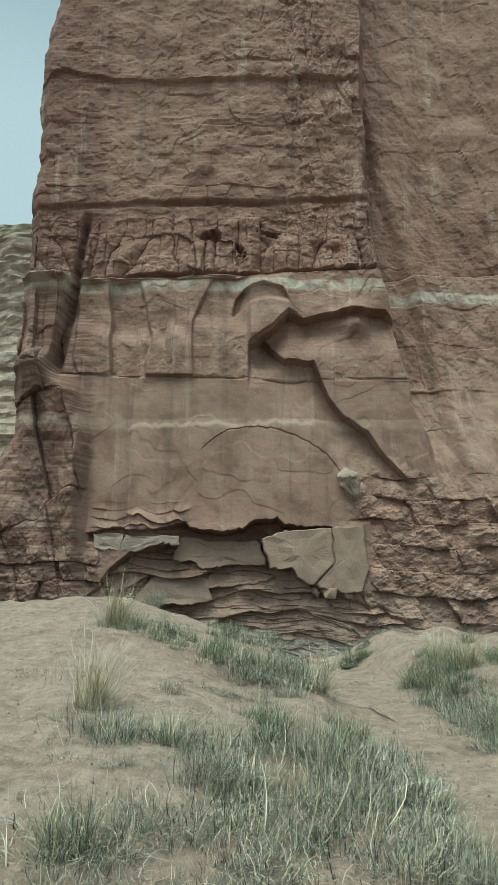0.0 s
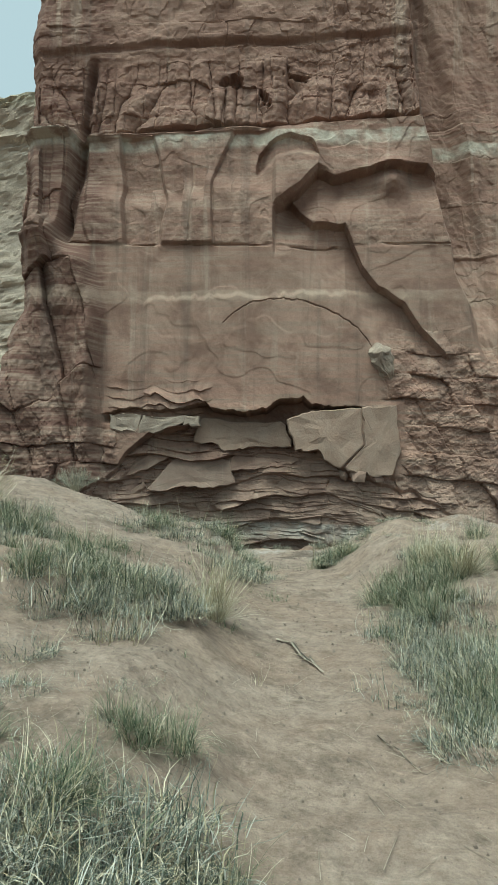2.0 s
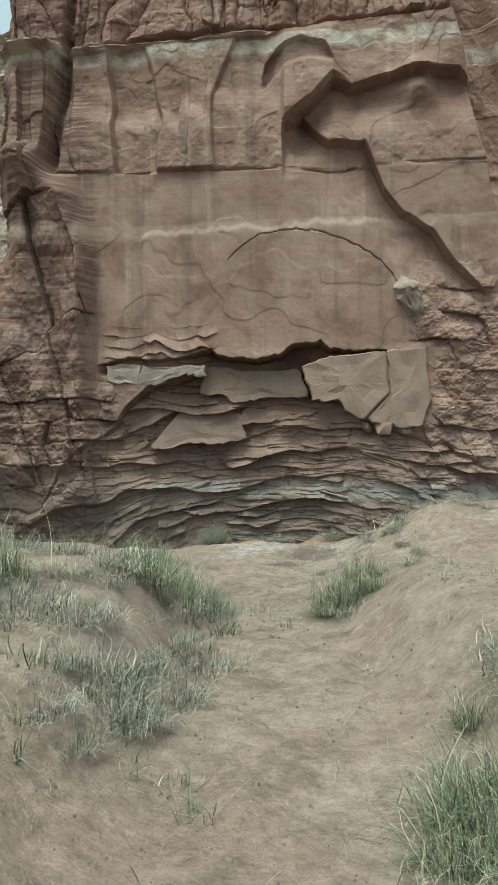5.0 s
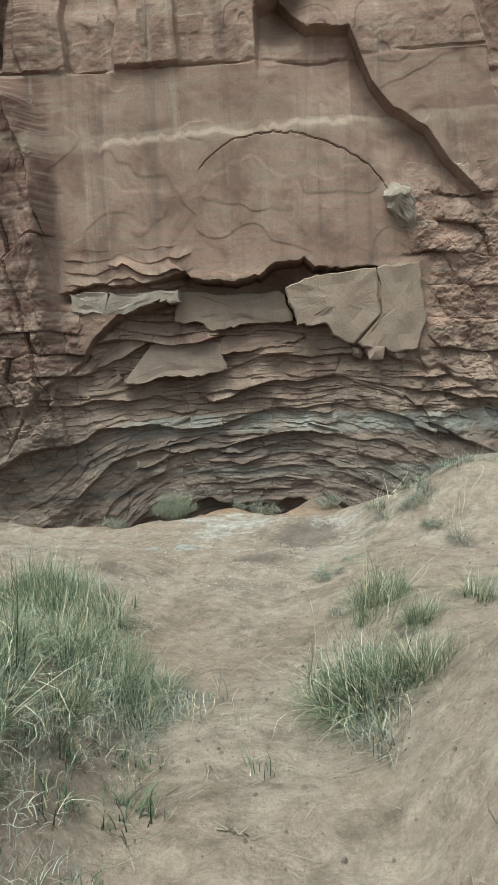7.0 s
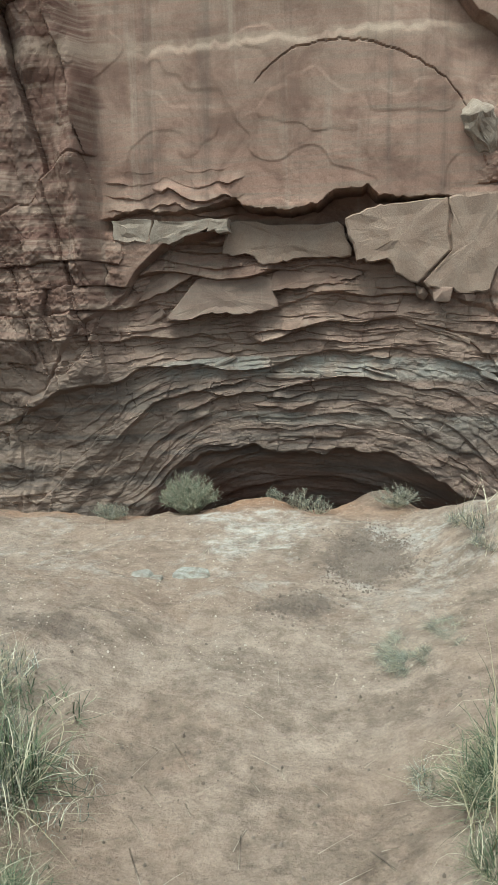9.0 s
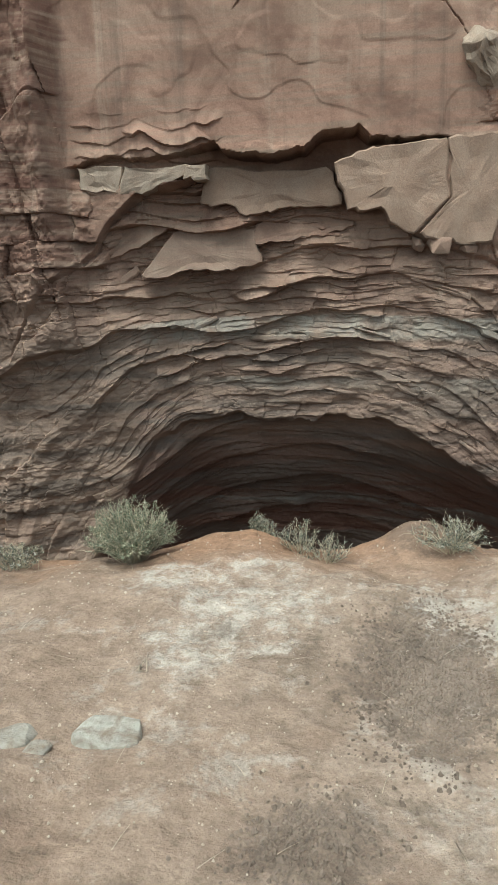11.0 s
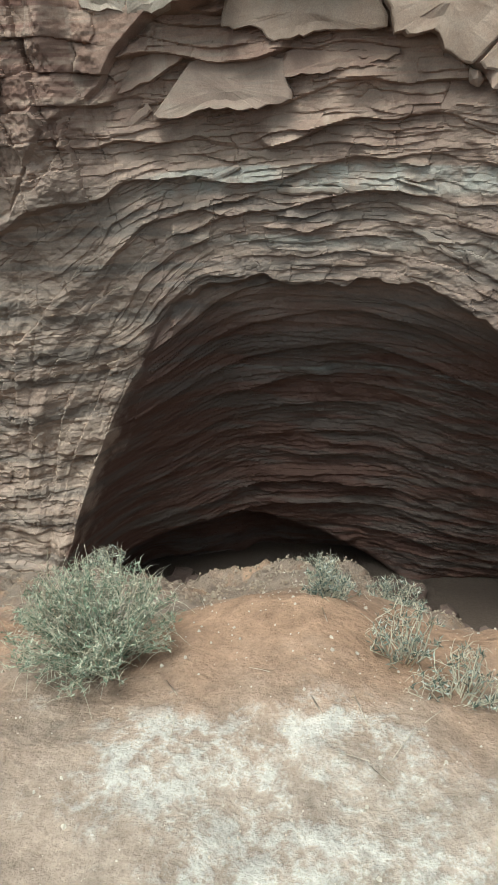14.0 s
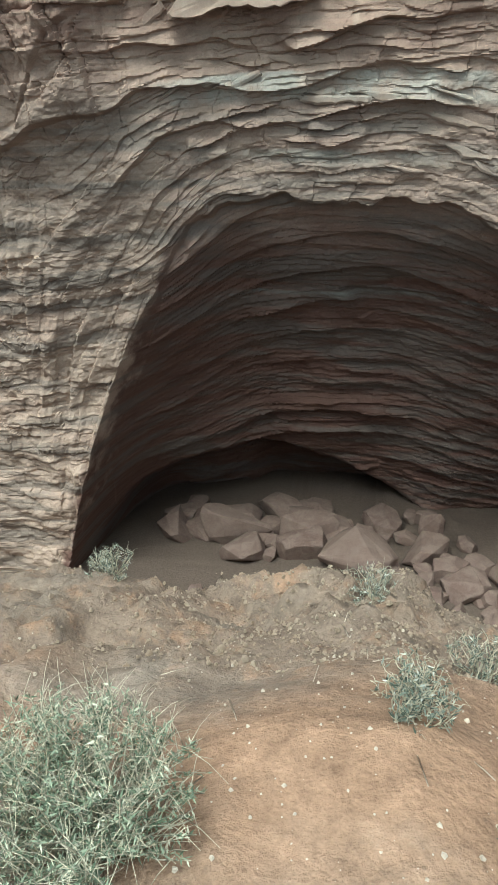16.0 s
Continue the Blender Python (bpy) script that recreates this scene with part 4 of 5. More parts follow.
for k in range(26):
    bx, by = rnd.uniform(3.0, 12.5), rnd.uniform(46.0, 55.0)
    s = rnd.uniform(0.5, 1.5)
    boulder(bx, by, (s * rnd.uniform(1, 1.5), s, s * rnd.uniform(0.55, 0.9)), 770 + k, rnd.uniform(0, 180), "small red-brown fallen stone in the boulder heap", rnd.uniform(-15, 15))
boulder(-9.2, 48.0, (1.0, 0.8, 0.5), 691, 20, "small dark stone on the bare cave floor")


# ---- plants ----
def blades(verts, faces, rnd, count, height, lean, width, droop=0.5, base=0.08, wind=0.0, parts=5):
    """Grass blades: tapered strips from a common foot that arch over towards their tips."""
    for _ in range(count):
        a = rnd.uniform(0, 2 * math.pi)
        r = base * math.sqrt(rnd.random())
        x, y, z = r * math.cos(a), r * math.sin(a), -0.02
        a += rnd.gauss(0, 1.1)
        if rnd.random() < wind:
            a = rnd.gauss(0, 0.7)
        tip = min(1.3, abs(rnd.gauss(0, lean)))
        bend = rnd.uniform(0.1, 1.0) ** 1.5 * droop
        curl = rnd.gauss(0, 0.9)
        step = height * rnd.uniform(0.3, 1.0) / parts
        w = width * rnd.uniform(0.6, 1.2)
        start = len(verts)
        for s in range(parts + 1):
            f = s / parts
            side = (1 - 0.85 * f) * w
            sx, sy = -math.sin(a) * side, math.cos(a) * side
            verts.append((x - sx, y - sy, z))
            verts.append((x + sx, y + sy, z))
            x += math.sin(tip) * math.cos(a) * step
            y += math.sin(tip) * math.sin(a) * step
            z = max(0.0, z + math.cos(tip) * step)
            tip = min(2.3, tip + bend * (0.25 + f))
            a += curl * 0.4
        for s in range(parts):
            k = start + 2 * s
            faces.append((k, k + 1, k + 3, k + 2))


def tuft_meshes(seed, mat, count, height, lean, width, base, droop=0.5, dry=0.16, wind=0.0):
    """A tuft in two meshes: the blades and the dry bent stalks among them."""
    rnd_ = random.Random(seed)
    verts, faces, dry_verts, dry_faces = [], [], [], []
    blades(verts, faces, rnd_, count, height, lean, width, droop, base, wind)
    blades(dry_verts, dry_faces, rnd_, max(3, int(count * dry)), height * 1.0, lean * 1.2, width * 1.0, droop, base, wind)
    return mesh_from("foliage", verts, faces, mat), mesh_from("dry_straw", dry_verts, dry_faces, STRAW_GRASS)


def stem(verts, faces, path, r0, r1):
    start = len(verts)
    for k, p in enumerate(path):
        r = r0 + (r1 - r0) * k / (len(path) - 1)
        for c in range(3):
            a = c * 2.094
            verts.append((p[0] + r * math.cos(a), p[1] + r * math.sin(a), p[2]))
    for k in range(len(path) - 1):
        for c in range(3):
            a, b = start + 3 * k + c, start + 3 * k + (c + 1) % 3
            faces.append((a, b, b + 3, a + 3))


def bush(x, y, width, height, seed, leaf_mat, label, stems=70, leaves=26, name="shrub", leaf=0.015):
    """A desert shrub: forked twigs from one foot, with narrow leaves along them."""
    rnd = random.Random(seed)
    root = new(name)
    root.matrix_basis = pose(x, y, on_ground(x, y) - 0.02, 0, 0, rnd.uniform(0, 360))
    tv, tf, lv, lf = [], [], [], []
    for _ in range(stems):
        a, out = rnd.uniform(0, 2 * math.pi), math.sqrt(rnd.random())
        tip = Vector((math.cos(a) * out * width / 2, math.sin(a) * out * width / 2, height * (1.05 - 0.55 * out ** 2) * rnd.uniform(0.75, 1.08)))
        foot = Vector((math.cos(a), math.sin(a), 0)) * rnd.uniform(0, 0.06)
        knee = foot.lerp(tip, 0.5) + Vector((rnd.gauss(0, 0.03), rnd.gauss(0, 0.03), 0.10 * height))
        path = [foot, foot.lerp(knee, 0.5), knee, knee.lerp(tip, 0.55) + Vector((rnd.gauss(0, 0.012), rnd.gauss(0, 0.012), 0)), tip]
        stem(tv, tf, path, 0.0036, 0.0014)
        for _ in range(3):
            f = rnd.uniform(0.2, 1.0)
            p = knee.lerp(tip, f)
            q = p + Vector((rnd.gauss(0, 1), rnd.gauss(0, 1), rnd.gauss(0.3, 0.6))).normalized() * width * rnd.uniform(0.08, 0.2)
            bent = p.lerp(q, 0.5) + Vector((0, 0, 0.012))
            stem(tv, tf, [p, bent, q], 0.0013, 0.0006)
        for _ in range(leaves):
            f = rnd.uniform(0.28, 1.0)
            p = (knee.lerp(tip, (f - 0.5) * 2) if f > 0.5 else foot.lerp(knee, f * 2))
            d = Vector((rnd.gauss(0, 1), rnd.gauss(0, 1), rnd.gauss(0.6, 0.7))).normalized()
            side = d.cross(Vector((rnd.gauss(0, 1), rnd.gauss(0, 1), rnd.gauss(0, 1)))).normalized()
            s = leaf * rnd.uniform(0.7, 1.6)
            k = len(lv)
            lv += [tuple(p), tuple(p + d * s * 0.55 + side * s * 0.13), tuple(p + d * s * 1.3), tuple(p + d * s * 0.55 - side * s * 0.13)]
            lf.append((k, k + 1, k + 2, k + 3))
    child("twig_frame", mesh_from("twig_frame", tv, tf, PALE_TWIG), root, None, "pale dry twigs")
    child("foliage", mesh_from("foliage", lv, lf, leaf_mat), root)
    return tagged(root, label, "shrub")


GRASSES = {
    "green": [tuft_meshes(800 + k, GREEN_GRASS, 300, 0.46, 0.95, 0.0026, 0.13, 1.6, 0.32) for k in range(6)],
    "straw": [tuft_meshes(820 + k, STRAW_GRASS, 340, 0.66, 0.62, 0.0030, 0.09, 0.85, 0.2, 0.55) for k in range(3)],
    "sage": [tuft_meshes(840 + k, SAGE, 320, 0.27, 1.3, 0.0023, 0.22, 1.7, 0.45) for k in range(6)],
    "wisp": [tuft_meshes(860 + k, STRAW_GRASS, 7, 0.50, 0.55, 0.0026, 0.06, 0.35, 0.4, 0.7) for k in range(5)],
    "sprig": [tuft_meshes(880 + k, GREEN_GRASS, 34, 0.17, 0.9, 0.0030, 0.06, 0.9) for k in range(4)],
    "thatch": [tuft_meshes(890 + k, SAGE, 170, 0.17, 1.25, 0.0022, 0.30, 1.8, 0.5) for k in range(5)],
}
LABELS = {
    "green": "green and straw bunchgrass growing in sand", "straw": "dry straw-yellow bunchgrass tuft on sand",
    "sage": "grey-green low shrubby grass clump on sand"}
rnd = random.Random(21)


JOINED = {"thatch": [], "sprig": [], "wisp": [], "sage": []}


def plant(kind, x, y, scale=1.0, tall=1.0, joined=False):
    """A tuft as a thing of its own; what is too small or matted to tell apart is kept for one joined mesh."""
    own, dry = GRASSES[kind][rnd.randrange(len(GRASSES[kind]))]
    if joined or kind in ("thatch", "sprig", "wisp"):
        m = pose(x, y, on_ground(x, y) - 0.01, 0, 0, rnd.uniform(-40, 40) if kind == "wisp" else rnd.uniform(0, 360)) @ Matrix.Diagonal((scale, scale, scale * tall, 1))
        JOINED[kind] += [(own, m), (dry, m)]
        return None
    ob = new("grass_tuft")
    turn = rnd.uniform(-30, 30) if kind == "straw" else rnd.uniform(0, 360)
    ob.matrix_basis = pose(x, y, on_ground(x, y) - 0.01, 0, 0, turn) @ Matrix.Diagonal((scale, scale, scale * tall, 1))
    child("foliage", own, ob)
    child("dry_straw", dry, ob, None, "pale dry bent stalks")
    return tagged(ob, LABELS[kind], "grass", "grass tufts by the path")


def patch(kind, x, y, rx, ry, count, scale=1.0, tall=1.0, joined=False):
    """A stand of tufts in an oval round a place."""
    for _ in range(count):
        a, r = rnd.uniform(0, 2 * math.pi), math.sqrt(rnd.random())
        plant(kind, x + rx * r * math.cos(a), y + ry * r * math.sin(a), scale * rnd.uniform(0.55, 1.3), tall * rnd.uniform(0.75, 1.2), joined)


# by the first stretch of the path
plant("straw", -2.9, 9.6, 1.35)
plant("straw", -2.3, 4.8, 1.0)
plant("straw", -0.36, 7.5, 1.0)
patch("sage", -0.45, 4.25, 0.5, 0.42, 13, 0.95)
patch("sage", -1.0, 3.5, 0.4, 0.4, 4, 0.9)
patch("green", -0.9, 4.6, 0.45, 0.4, 4, 0.75)
patch("green", -1.5, 7.4, 0.9, 0.6, 9, 0.8)
patch("sage", -0.9, 6.6, 0.5, 0.4, 4, 0.7)
patch("sage", -0.75, 7.2, 0.25, 0.35, 3, 0.9)
patch("green", 1.55, 9.4, 0.5, 1.2, 15, 0.9)
patch("green", 1.25, 8.9, 0.25, 0.9, 6, 0.7)
patch("sage", 1.2, 7.4, 0.3, 0.7, 12, 0.9)
patch("sage", -0.95, 7.0, 0.4, 0.6, 10, 1.0)
patch("sage", -0.4, 10.2, 0.35, 0.7, 9, 0.9)
patch("sage", -0.5, 13.2, 0.25, 0.35, 5, 0.8)
patch("sage", 1.35, 7.6, 0.40, 0.9, 10, 1.0)
patch("straw", 1.7, 9.6, 0.35, 0.6, 3, 0.8)
patch("sage", -0.25, 11.1, 0.35, 0.5, 5, 0.75)
patch("sage", -1.1, 11.8, 0.7, 0.35, 8, 0.85)
patch("sprig", -0.1, 9.4, 0.25, 0.5, 4, 1.2)
patch("green", 2.4, 10.5, 0.4, 1.2, 4, 0.9)
patch("sage", -0.2, 2.6, 0.3, 0.4, 3, 0.8)
patch("green", -0.5, 4.9, 0.35, 0.5, 4, 0.6)
patch("sage", -1.3, 5.6, 0.6, 0.4, 5, 0.6)
patch("green", -2.2, 9.0, 0.9, 0.6, 9, 0.7)
# round the crest and the far side of it
plant("green", 0.80, 13.0, 1.05)
plant("sage", 1.0, 13.35, 0.9)
plant("green", 1.05, 13.0, 0.7)
plant("wisp", 0.6, 13.3, 1.7)
patch("green", -0.8, 13.15, 0.4, 0.3, 7, 0.8)
patch("green", -1.3, 14.7, 0.5, 0.5, 7, 0.85)
plant("green", -0.25, 13.05, 0.75)
plant("green", -0.42, 13.25, 0.85)
patch("sage", -0.4, 13.5, 0.2, 0.25, 4, 0.8)
patch("green", -0.68, 14.0, 0.2, 0.3, 5, 0.8)
plant("sprig", -0.75, 15.1, 1.5)
patch("sprig", -0.2, 12.2, 0.35, 0.2, 5, 1.2)
patch("green", 1.1, 14.4, 0.22, 0.35, 4, 0.7)
patch("sage", 1.0, 14.6, 0.2, 0.3, 3, 0.6)
patch("green", 1.6, 13.7, 0.4, 0.4, 4, 0.6)
patch("sage", 1.85, 17.3, 0.35, 0.45, 5, 0.7)
plant("wisp", 1.45, 18.0, 1.4)
plant("wisp", 1.6, 17.6, 1.3)
patch("sprig", -0.95, 15.2, 0.2, 0.15, 3, 1.3)
patch("wisp", 0.9, 14.0, 0.2, 0.4, 4, 1.2)
patch("sage", 0.98, 15.9, 0.25, 0.25, 12, 0.5, 0.4)
for cx, cy, rx, ry, many in ((-0.9, 3.2, 1.0, 0.8, 4), (1.4, 8.2, 0.5, 1.5, 4), (-1.4, 6.8, 1.0, 1.0, 3), (-0.7, 13.3, 0.5, 0.4, 3), (-1.2, 11.6, 0.9, 0.5, 4)):
    patch("wisp", cx, cy, rx, ry, many, 1.3)
plant("green", -0.60, 12.08, 1.10)
plant("green", -0.69, 13.44, 1.00)
plant("green", -0.43, 13.48, 0.85)
plant("green", -1.34, 14.84, 0.90)
plant("sage", -0.23, 12.78, 0.60)
plant("sprig", -0.03, 12.14, 1.40)
plant("sprig", -0.14, 11.75, 1.30)
plant("sage", 0.10, 11.57, 0.60)
plant("sage", 0.93, 12.60, 0.80)
plant("green", 1.12, 12.94, 0.80)
patch("sage", 1.12, 6.2, 0.2, 0.5, 8, 0.8)
patch("sage", -0.6, 3.2, 0.5, 0.4, 8, 0.8)
patch("sage", -1.5, 3.8, 0.5, 0.4, 7, 0.8)
patch("wisp", -0.8, 3.9, 0.8, 0.8, 5, 1.3)
patch("sprig", 0.95, 8.6, 0.15, 0.9, 7, 1.2)
# thick stand at the start of the path, the band on the bank and the stand east of the path
for cx, cy in ((-0.95, 4.2), (-0.6, 4.1), (-0.3, 4.4), (-0.62, 3.7), (-0.28, 3.9), (-1.2, 3.4), (-1.5, 2.8), (-1.0, 2.9), (-0.35, 3.2), (-2.0, 2.7), (-1.9, 4.2)):
    patch("sage", cx, cy, 0.30, 0.26, 3, 0.95, joined=True)
    patch("thatch", cx, cy, 0.42, 0.38, 5, 1.1)
    patch("green", cx, cy, 0.30, 0.28, 1, 0.75)
    patch("wisp", cx, cy, 0.32, 0.28, 2, 1.0)
for cx, cy in ((-2.1, 8.6), (-1.35, 7.1), (-0.9, 7.3), (-1.9, 8.1), (-1.1, 7.6), (-1.0, 11.0), (-0.62, 11.9), (-1.5, 10.6), (-2.6, 9.6)):
    patch("green", cx, cy, 0.36, 0.32, 2, 0.75)
    patch("sage", cx, cy, 0.36, 0.32, 2, 0.8, joined=True)
    patch("thatch", cx, cy, 0.45, 0.42, 4, 1.1)
    patch("wisp", cx, cy, 0.4, 0.4, 1, 0.7)
for cx, cy in ((1.25, 8.8), (1.16, 6.6), (1.36, 8.3), (1.12, 6.2), (1.56, 9.5), (1.2, 7.9), (1.28, 7.3), (1.7, 10.3), (1.5, 7.0)):
    patch("green", cx + 0.06, cy, 0.30, 0.36, 2, 0.62)
    patch("sage", cx + 0.06, cy, 0.34, 0.40, 2, 0.85, joined=True)
    patch("thatch", cx, cy, 0.30, 0.40, 4, 1.0)
    patch("wisp", cx, cy, 0.25, 0.3, 1, 0.8)
for cx, cy in ((-0.8, 13.6), (-0.58, 12.6), (-0.25, 13.2), (-1.4, 15.0), (-0.95, 14.6)):
    patch("green", cx, cy, 0.24, 0.26, 2, 0.9)
    patch("sage", cx, cy, 0.30, 0.30, 2, 0.8, joined=True)
    patch("thatch", cx, cy, 0.34, 0.34, 3, 1.0)
for cx, cy in ((0.80, 13.1), (1.0, 12.95), (1.06, 14.6)):
    patch("green", cx, cy, 0.10, 0.12, 2, 0.95)
    patch("wisp", cx, cy, 0.12, 0.2, 2, 1.0)
for cx, cy in ((1.9, 17.4), (2.3, 17.2), (2.0, 15.9), (2.6, 17.6), (1.6, 16.9), (1.45, 17.6), (2.0, 16.6), (3.0, 17.3)):
    patch("sage", cx, cy, 0.2, 0.25, 2, 0.7, joined=True)
    patch("wisp", cx, cy, 0.2, 0.25, 2, 0.8)
for _ in range(170):
    sx, sy = rnd.uniform(-3.0, 2.4), rnd.uniform(2.6, 14.0)
    if abs(sx - 0.5) > 0.42:
        plant(rnd.choice(("thatch", "thatch", "sprig", "wisp")), sx, sy, rnd.uniform(0.25, 0.6))
# stray stalks
for _ in range(12):
    sx, sy = rnd.uniform(-3.5, 3.0), rnd.uniform(2.0, 14.5)
    if abs(sx - 0.5) > 0.5:
        plant(rnd.choice(("wisp", "wisp", "sprig")), sx, sy, rnd.uniform(0.6, 1.1))
patch("sage", -0.6, 3.9, 0.9, 0.4, 6, 0.7)
patch("sprig", -1.2, 5.2, 1.2, 1.2, 6, 1.3)
patch("sprig", -0.8, 9.6, 0.8, 1.2, 7, 1.3)
patch("sprig", 0.0, 12.6, 0.5, 0.4, 6, 1.2)


def join_tufts(name, kind, label):
    """All small tufts of a kind in one mesh."""
    points, loops, starts, total, mats = [], [], [], 0, []
    slots = []
    for mesh, m in JOINED[kind]:
        co = np.empty(len(mesh.vertices) * 3, np.float32)
        mesh.vertices.foreach_get("co", co)
        m = np.array(m)
        points.append(co.reshape(-1, 3) @ m[:3, :3].T + m[:3, 3])
        vi = np.empty(len(mesh.loops), np.int32)
        mesh.loops.foreach_get("vertex_index", vi)
        loops.append(vi + total)
        total += len(mesh.vertices)
        if mesh.materials[0] not in mats:
            mats.append(mesh.materials[0])
        slots.append(np.full(len(mesh.polygons), mats.index(mesh.materials[0]), np.int32))
    loops = np.concatenate(loops)
    whole = bpy.data.meshes.new(name)
    whole.vertices.add(total)
    whole.vertices.foreach_set("co", np.concatenate(points).astype(np.float32).ravel())
    whole.loops.add(len(loops))
    whole.loops.foreach_set("vertex_index", loops)
    whole.polygons.add(len(loops) // 4)
    whole.polygons.foreach_set("loop_start", np.arange(0, len(loops), 4, dtype=np.int32))
    whole.polygons.foreach_set("material_index", np.concatenate(slots))
    for mat in mats:
        whole.materials.append(mat)
    whole.update(calc_edges=True)
    tagged(new(name, whole), label, "grass", kind="stuff")


join_tufts("grass_mat", "thatch", "flattened grey-green grass matted on the sand")
join_tufts("grass_sprigs", "sprig", "small green grass sprigs scattered in sand")
join_tufts("dry_grass_stalks", "wisp", "long dry straw-pale grass stalks standing in sand")
join_tufts("sage_grass", "sage", "tangled grey-green and straw grass beside the path")

# along the rim
bush(-0.98, 18.95, 0.62, 0.42, 901, BUSH_GREEN, "rounded grey-green shrub at the edge of the pit", 240, 66, leaf=0.012)
bush(-1.8, 19.0, 0.42, 0.20, 902, SAGE, "low dry shrub at the edge of the pit", 60, 20)
bush(-0.2, 19.4, 0.20, 0.16, 903, SAGE, "small grey-green plant on the rim", 36, 20)
bush(0.08, 19.05, 0.26, 0.24, 904, SAGE, "thin grey-green plant on the rim", 30, 16)
bush(0.24, 18.86, 0.34, 0.20, 905, SAGE, "spiky grey-green plant on the rim", 34, 16)
bush(0.98, 18.85, 0.50, 0.20, 906, SAGE, "low grey-green shrub at the edge of the pit", 60, 26)
bush(-1.8, 21.2, 0.30, 0.20, 907, SAGE, "small grey-green shrub on the lower rim", 40, 24)
bush(-0.3, 21.05, 0.40, 0.18, 908, SAGE, "small grey-green shrub on the mound", 46, 24)
bush(0.12, 20.1, 0.34, 0.20, 909, SAGE, "grey-green leafy plant below the rim", 40, 26)
bush(-0.2, 19.6, 0.26, 0.14, 910, SAGE, "small silvery plant on the mound", 30, 18)
bush(-2.6, 12.0, 0.7, 0.35, 911, SAGE, "grey-green shrub on the sand bank", 90, 26)


# ---- stick, stones, gravel ----
def branch(x0, y0, x1, y1, seed, r, label):
    rnd_ = random.Random(seed)
    verts, faces = [], []
    path = []
    for k in range(9):
        f = k / 8
        x, y = x0 + (x1 - x0) * f + 0.8 * r * math.sin(9 * f) + rnd_.gauss(0, 0.006), y0 + (y1 - y0) * f + rnd_.gauss(0, 0.006)
        path.append((x, y, on_ground(x, y) + r * 0.7 + (0.02 if k in (3, 4) else 0)))
    stem(verts, faces, path, r, r * 0.5)
    for k in (2, 5, 7):
        p = Vector(path[k])
        tip = p + Vector((rnd_.uniform(-0.12, 0.12), rnd_.uniform(-0.12, 0.12), 0.03))
        stem(verts, faces, [tuple(p), tuple(p.lerp(tip, 0.5)), tuple(tip)], r * 0.6, r * 0.2)
    return tagged(new("stick", mesh_from("stick", verts, faces, TWIG)), label, "stick")


branch(0.10, 7.68, 0.38, 7.05, 31, 0.022, "weathered pale twisted stick lying on the path")
branch(0.13, 7.62, 0.33, 7.2, 32, 0.014, "thin weathered stick on the sand")
branch(-0.57, 17.5, -0.52, 17.43, 33, 0.006, "short pale twig on bare earth")
branch(0.25, 12.1, 0.38, 12.02, 34, 0.006, "short dark twig on the sand")
branch(0.6, 6.0, 0.75, 5.6, 35, 0.006, "thin dry twig on the path")


def scatter(name, label, count, area, sizes, mat, seed):
    """Loose small stones strewn on the ground, as one mesh."""
    rnd_ = random.Random(seed)
    verts, faces = [], []
    spots = [area(rnd_) for _ in range(count)]
    levels = ground_height(np.array([p[0] for p in spots]), np.array([p[1] for p in spots]))
    for (x, y), level in zip(spots, levels):
        s = rnd_.uniform(*sizes) * (0.5 + rnd_.random() ** 3)
        z = float(level) + s * 0.25
        a = rnd_.uniform(0, 6.28)
        k = len(verts)
        for dx, dy, dz in ((1, 0, 0), (0.2, 0.9, 0), (-0.9, 0.3, 0), (-0.4, -0.9, 0), (0.6, -0.6, 0)):
            j = rnd_.uniform(0.7, 1.2)
            verts.append((x + s * j * (dx * math.cos(a) - dy * math.sin(a)), y + s * j * (dx * math.sin(a) + dy * math.cos(a)), z - s * 0.3))
        for dx, dy in ((0.45, 0.1), (-0.3, 0.4), (-0.2, -0.45)):
            verts.append((x + s * (dx * math.cos(a) - dy * math.sin(a)), y + s * (dx * math.sin(a) + dy * math.cos(a)), z + s * rnd_.uniform(0.5, 0.9)))
        faces += [(k, k + 1, k + 6, k + 5), (k + 1, k + 2, k + 6), (k + 2, k + 3, k + 7, k + 6), (k + 3, k + 4, k + 7), (k + 4, k, k + 5, k + 7), (k + 5, k + 6, k + 7)]
    return tagged(new(name, mesh_from(name, verts, faces, mat, False)), label, "stones", kind="stuff")


DARK_STONE = plain_rock("dark_gravel", (0.15, 0.118, 0.096), (0.27, 0.22, 0.18))
EARTH = plain_rock("dry_earth", (0.33, 0.27, 0.205), (0.25, 0.185, 0.13))
PALE_STONE = plain_rock("pale_pebble", (0.52, 0.46, 0.38), (0.40, 0.33, 0.26))
scatter("pebbles", "small pale pebbles strewn on the earth", 3600, lambda r: (r.uniform(-2.2, 2.2), r.uniform(15.5, 20.4)), (0.002, 0.0075), PALE_STONE, 41)
scatter("gravel", "dark loose gravel on the bare earth", 7500, lambda r: (r.gauss(0.70, 0.15), r.gauss(17.5, 0.28)), (0.004, 0.010), DARK_STONE, 42)
scatter("gravel", "dark loose gravel on the bare earth", 900, lambda r: (r.gauss(0.2, 0.11), r.gauss(16.5, 0.11)), (0.005, 0.012), DARK_STONE, 43)
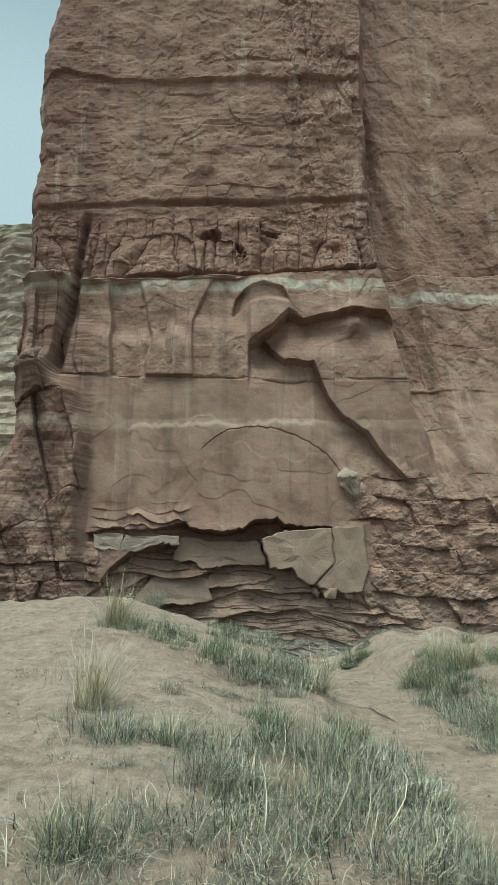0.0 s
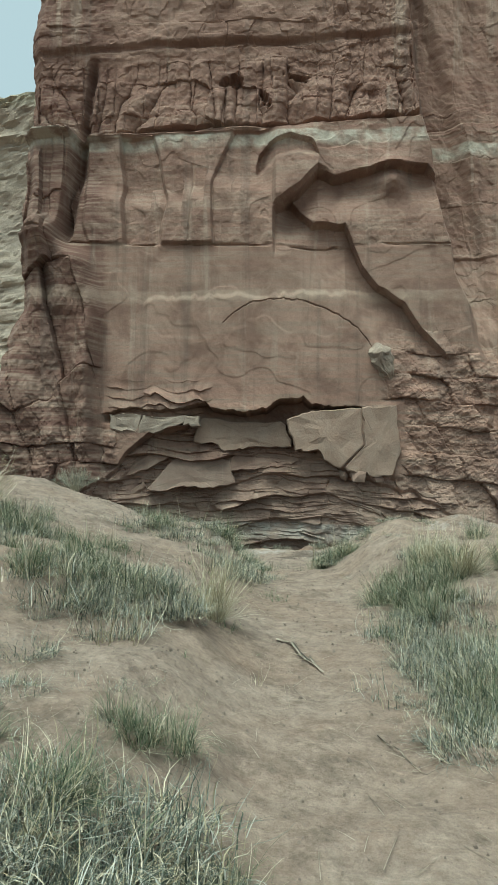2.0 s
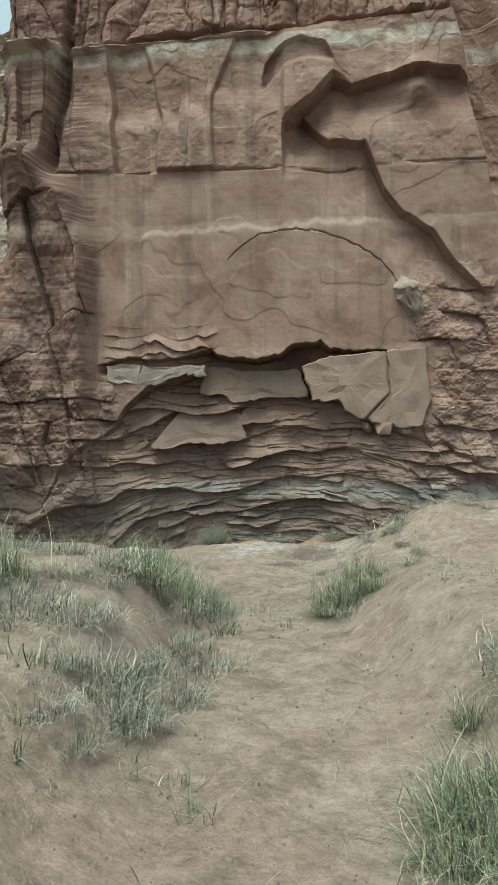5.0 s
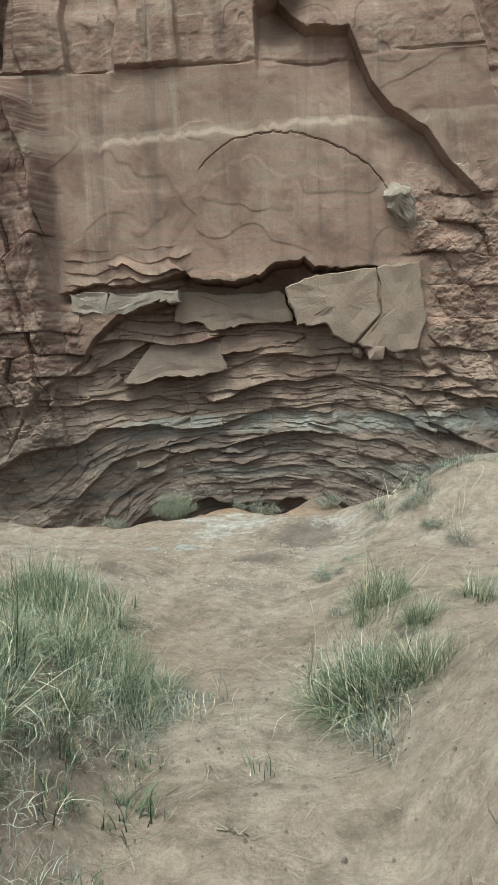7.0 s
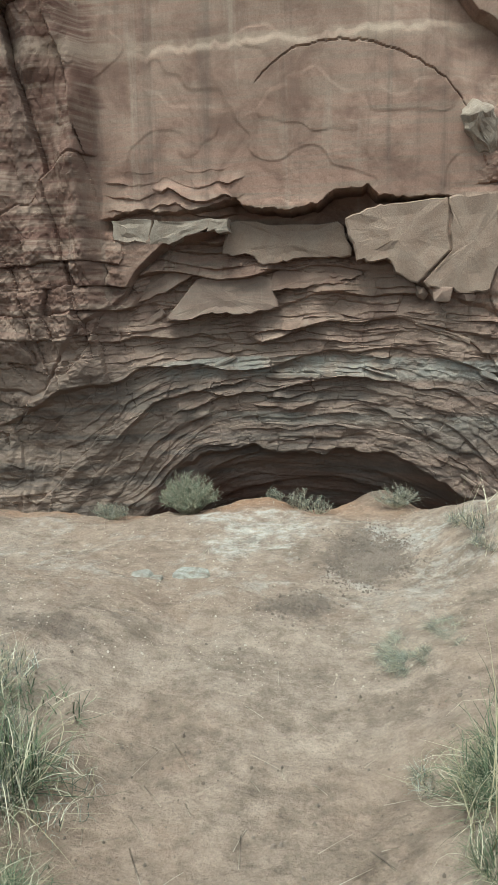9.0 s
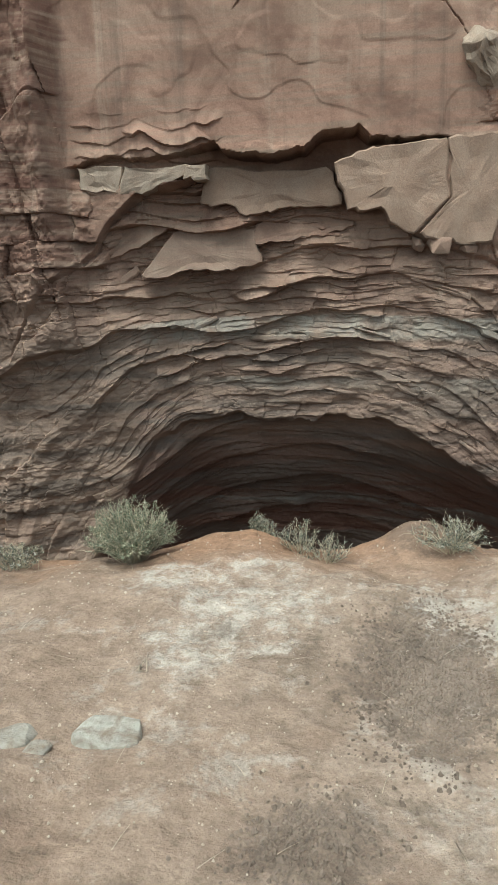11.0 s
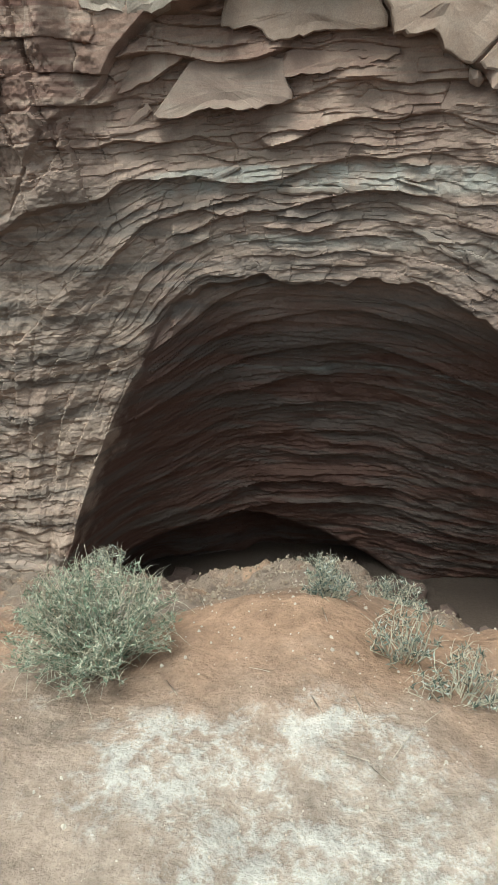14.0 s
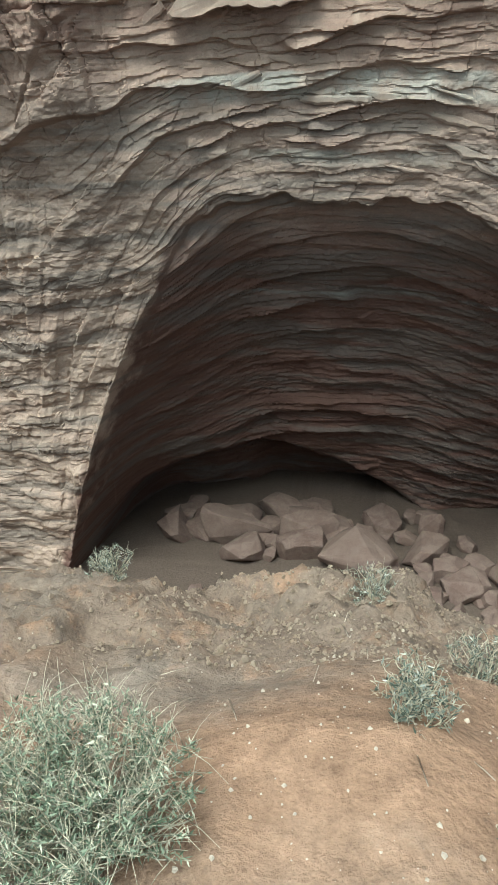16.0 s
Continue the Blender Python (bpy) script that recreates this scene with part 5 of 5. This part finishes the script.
scatter("clods", "brown crumbs of earth and litter on the sand", 9000, lambda r: (r.uniform(-3.2, 3.0), r.uniform(1.5, 16.0)), (0.003, 0.011), DARK_STONE, 44)
scatter("clods", "rough clods of earth on the mound", 5200, lambda r: (r.gauss(-0.4, 0.75), r.uniform(19.9, 21.9)), (0.003, 0.015), EARTH, 45)
LICHEN_STONE = plain_rock("lichen_stone", (0.40, 0.40, 0.36), (0.19, 0.155, 0.122), 9.0)
for k, (sx, sy, s) in enumerate(((-0.54, 17.0, 0.26), (-0.9, 16.93, 0.16), (-0.78, 16.88, 0.10))):
    ob = new("stone", hull_rock("stone", 70 + k, LICHEN_STONE, (s * 1.2, s, s * 0.42), 40, 0.15, 0.10, 3))
    ob.matrix_basis = pose(sx, sy, on_ground(sx, sy) + s * 0.02, 0, 0, 40 * k)
    tagged(ob, "flat pale lichen-covered stone sunk in the earth", "stone")


def litter(name, label, count, area, length, mat, seed):
    """Bits of dry stalk lying about."""
    rnd_ = random.Random(seed)
    verts, faces = [], []
    spots = [area(rnd_) for _ in range(count)]
    levels = ground_height(np.array([p[0] for p in spots]), np.array([p[1] for p in spots]))
    for (x, y), level in zip(spots, levels):
        a, h = rnd_.uniform(0, 3.14), rnd_.uniform(*length) / 2
        dx, dy = math.cos(a) * h, math.sin(a) * h
        z0, z1 = float(level) + 0.004, float(level) + 0.008 + rnd_.uniform(0, 0.02)
        stem(verts, faces, [(x - dx, y - dy, z0), (x, y, (z0 + z1) / 2 + 0.002), (x + dx, y + dy, z1)], 0.0022, 0.0012)
    return tagged(new(name, mesh_from(name, verts, faces, mat)), label, "litter", kind="stuff")


litter("dry_stalks", "broken dry grass stalks lying on the sand", 1900, lambda r: (r.uniform(-3.4, 3.0), r.uniform(1.0, 15.0)), (0.04, 0.20), TWIG, 51)
litter("dry_stalks", "broken dry grass stalks lying by the rim", 160, lambda r: (r.uniform(-2.4, 2.0), r.uniform(15.0, 20.5)), (0.03, 0.12), TWIG, 52)
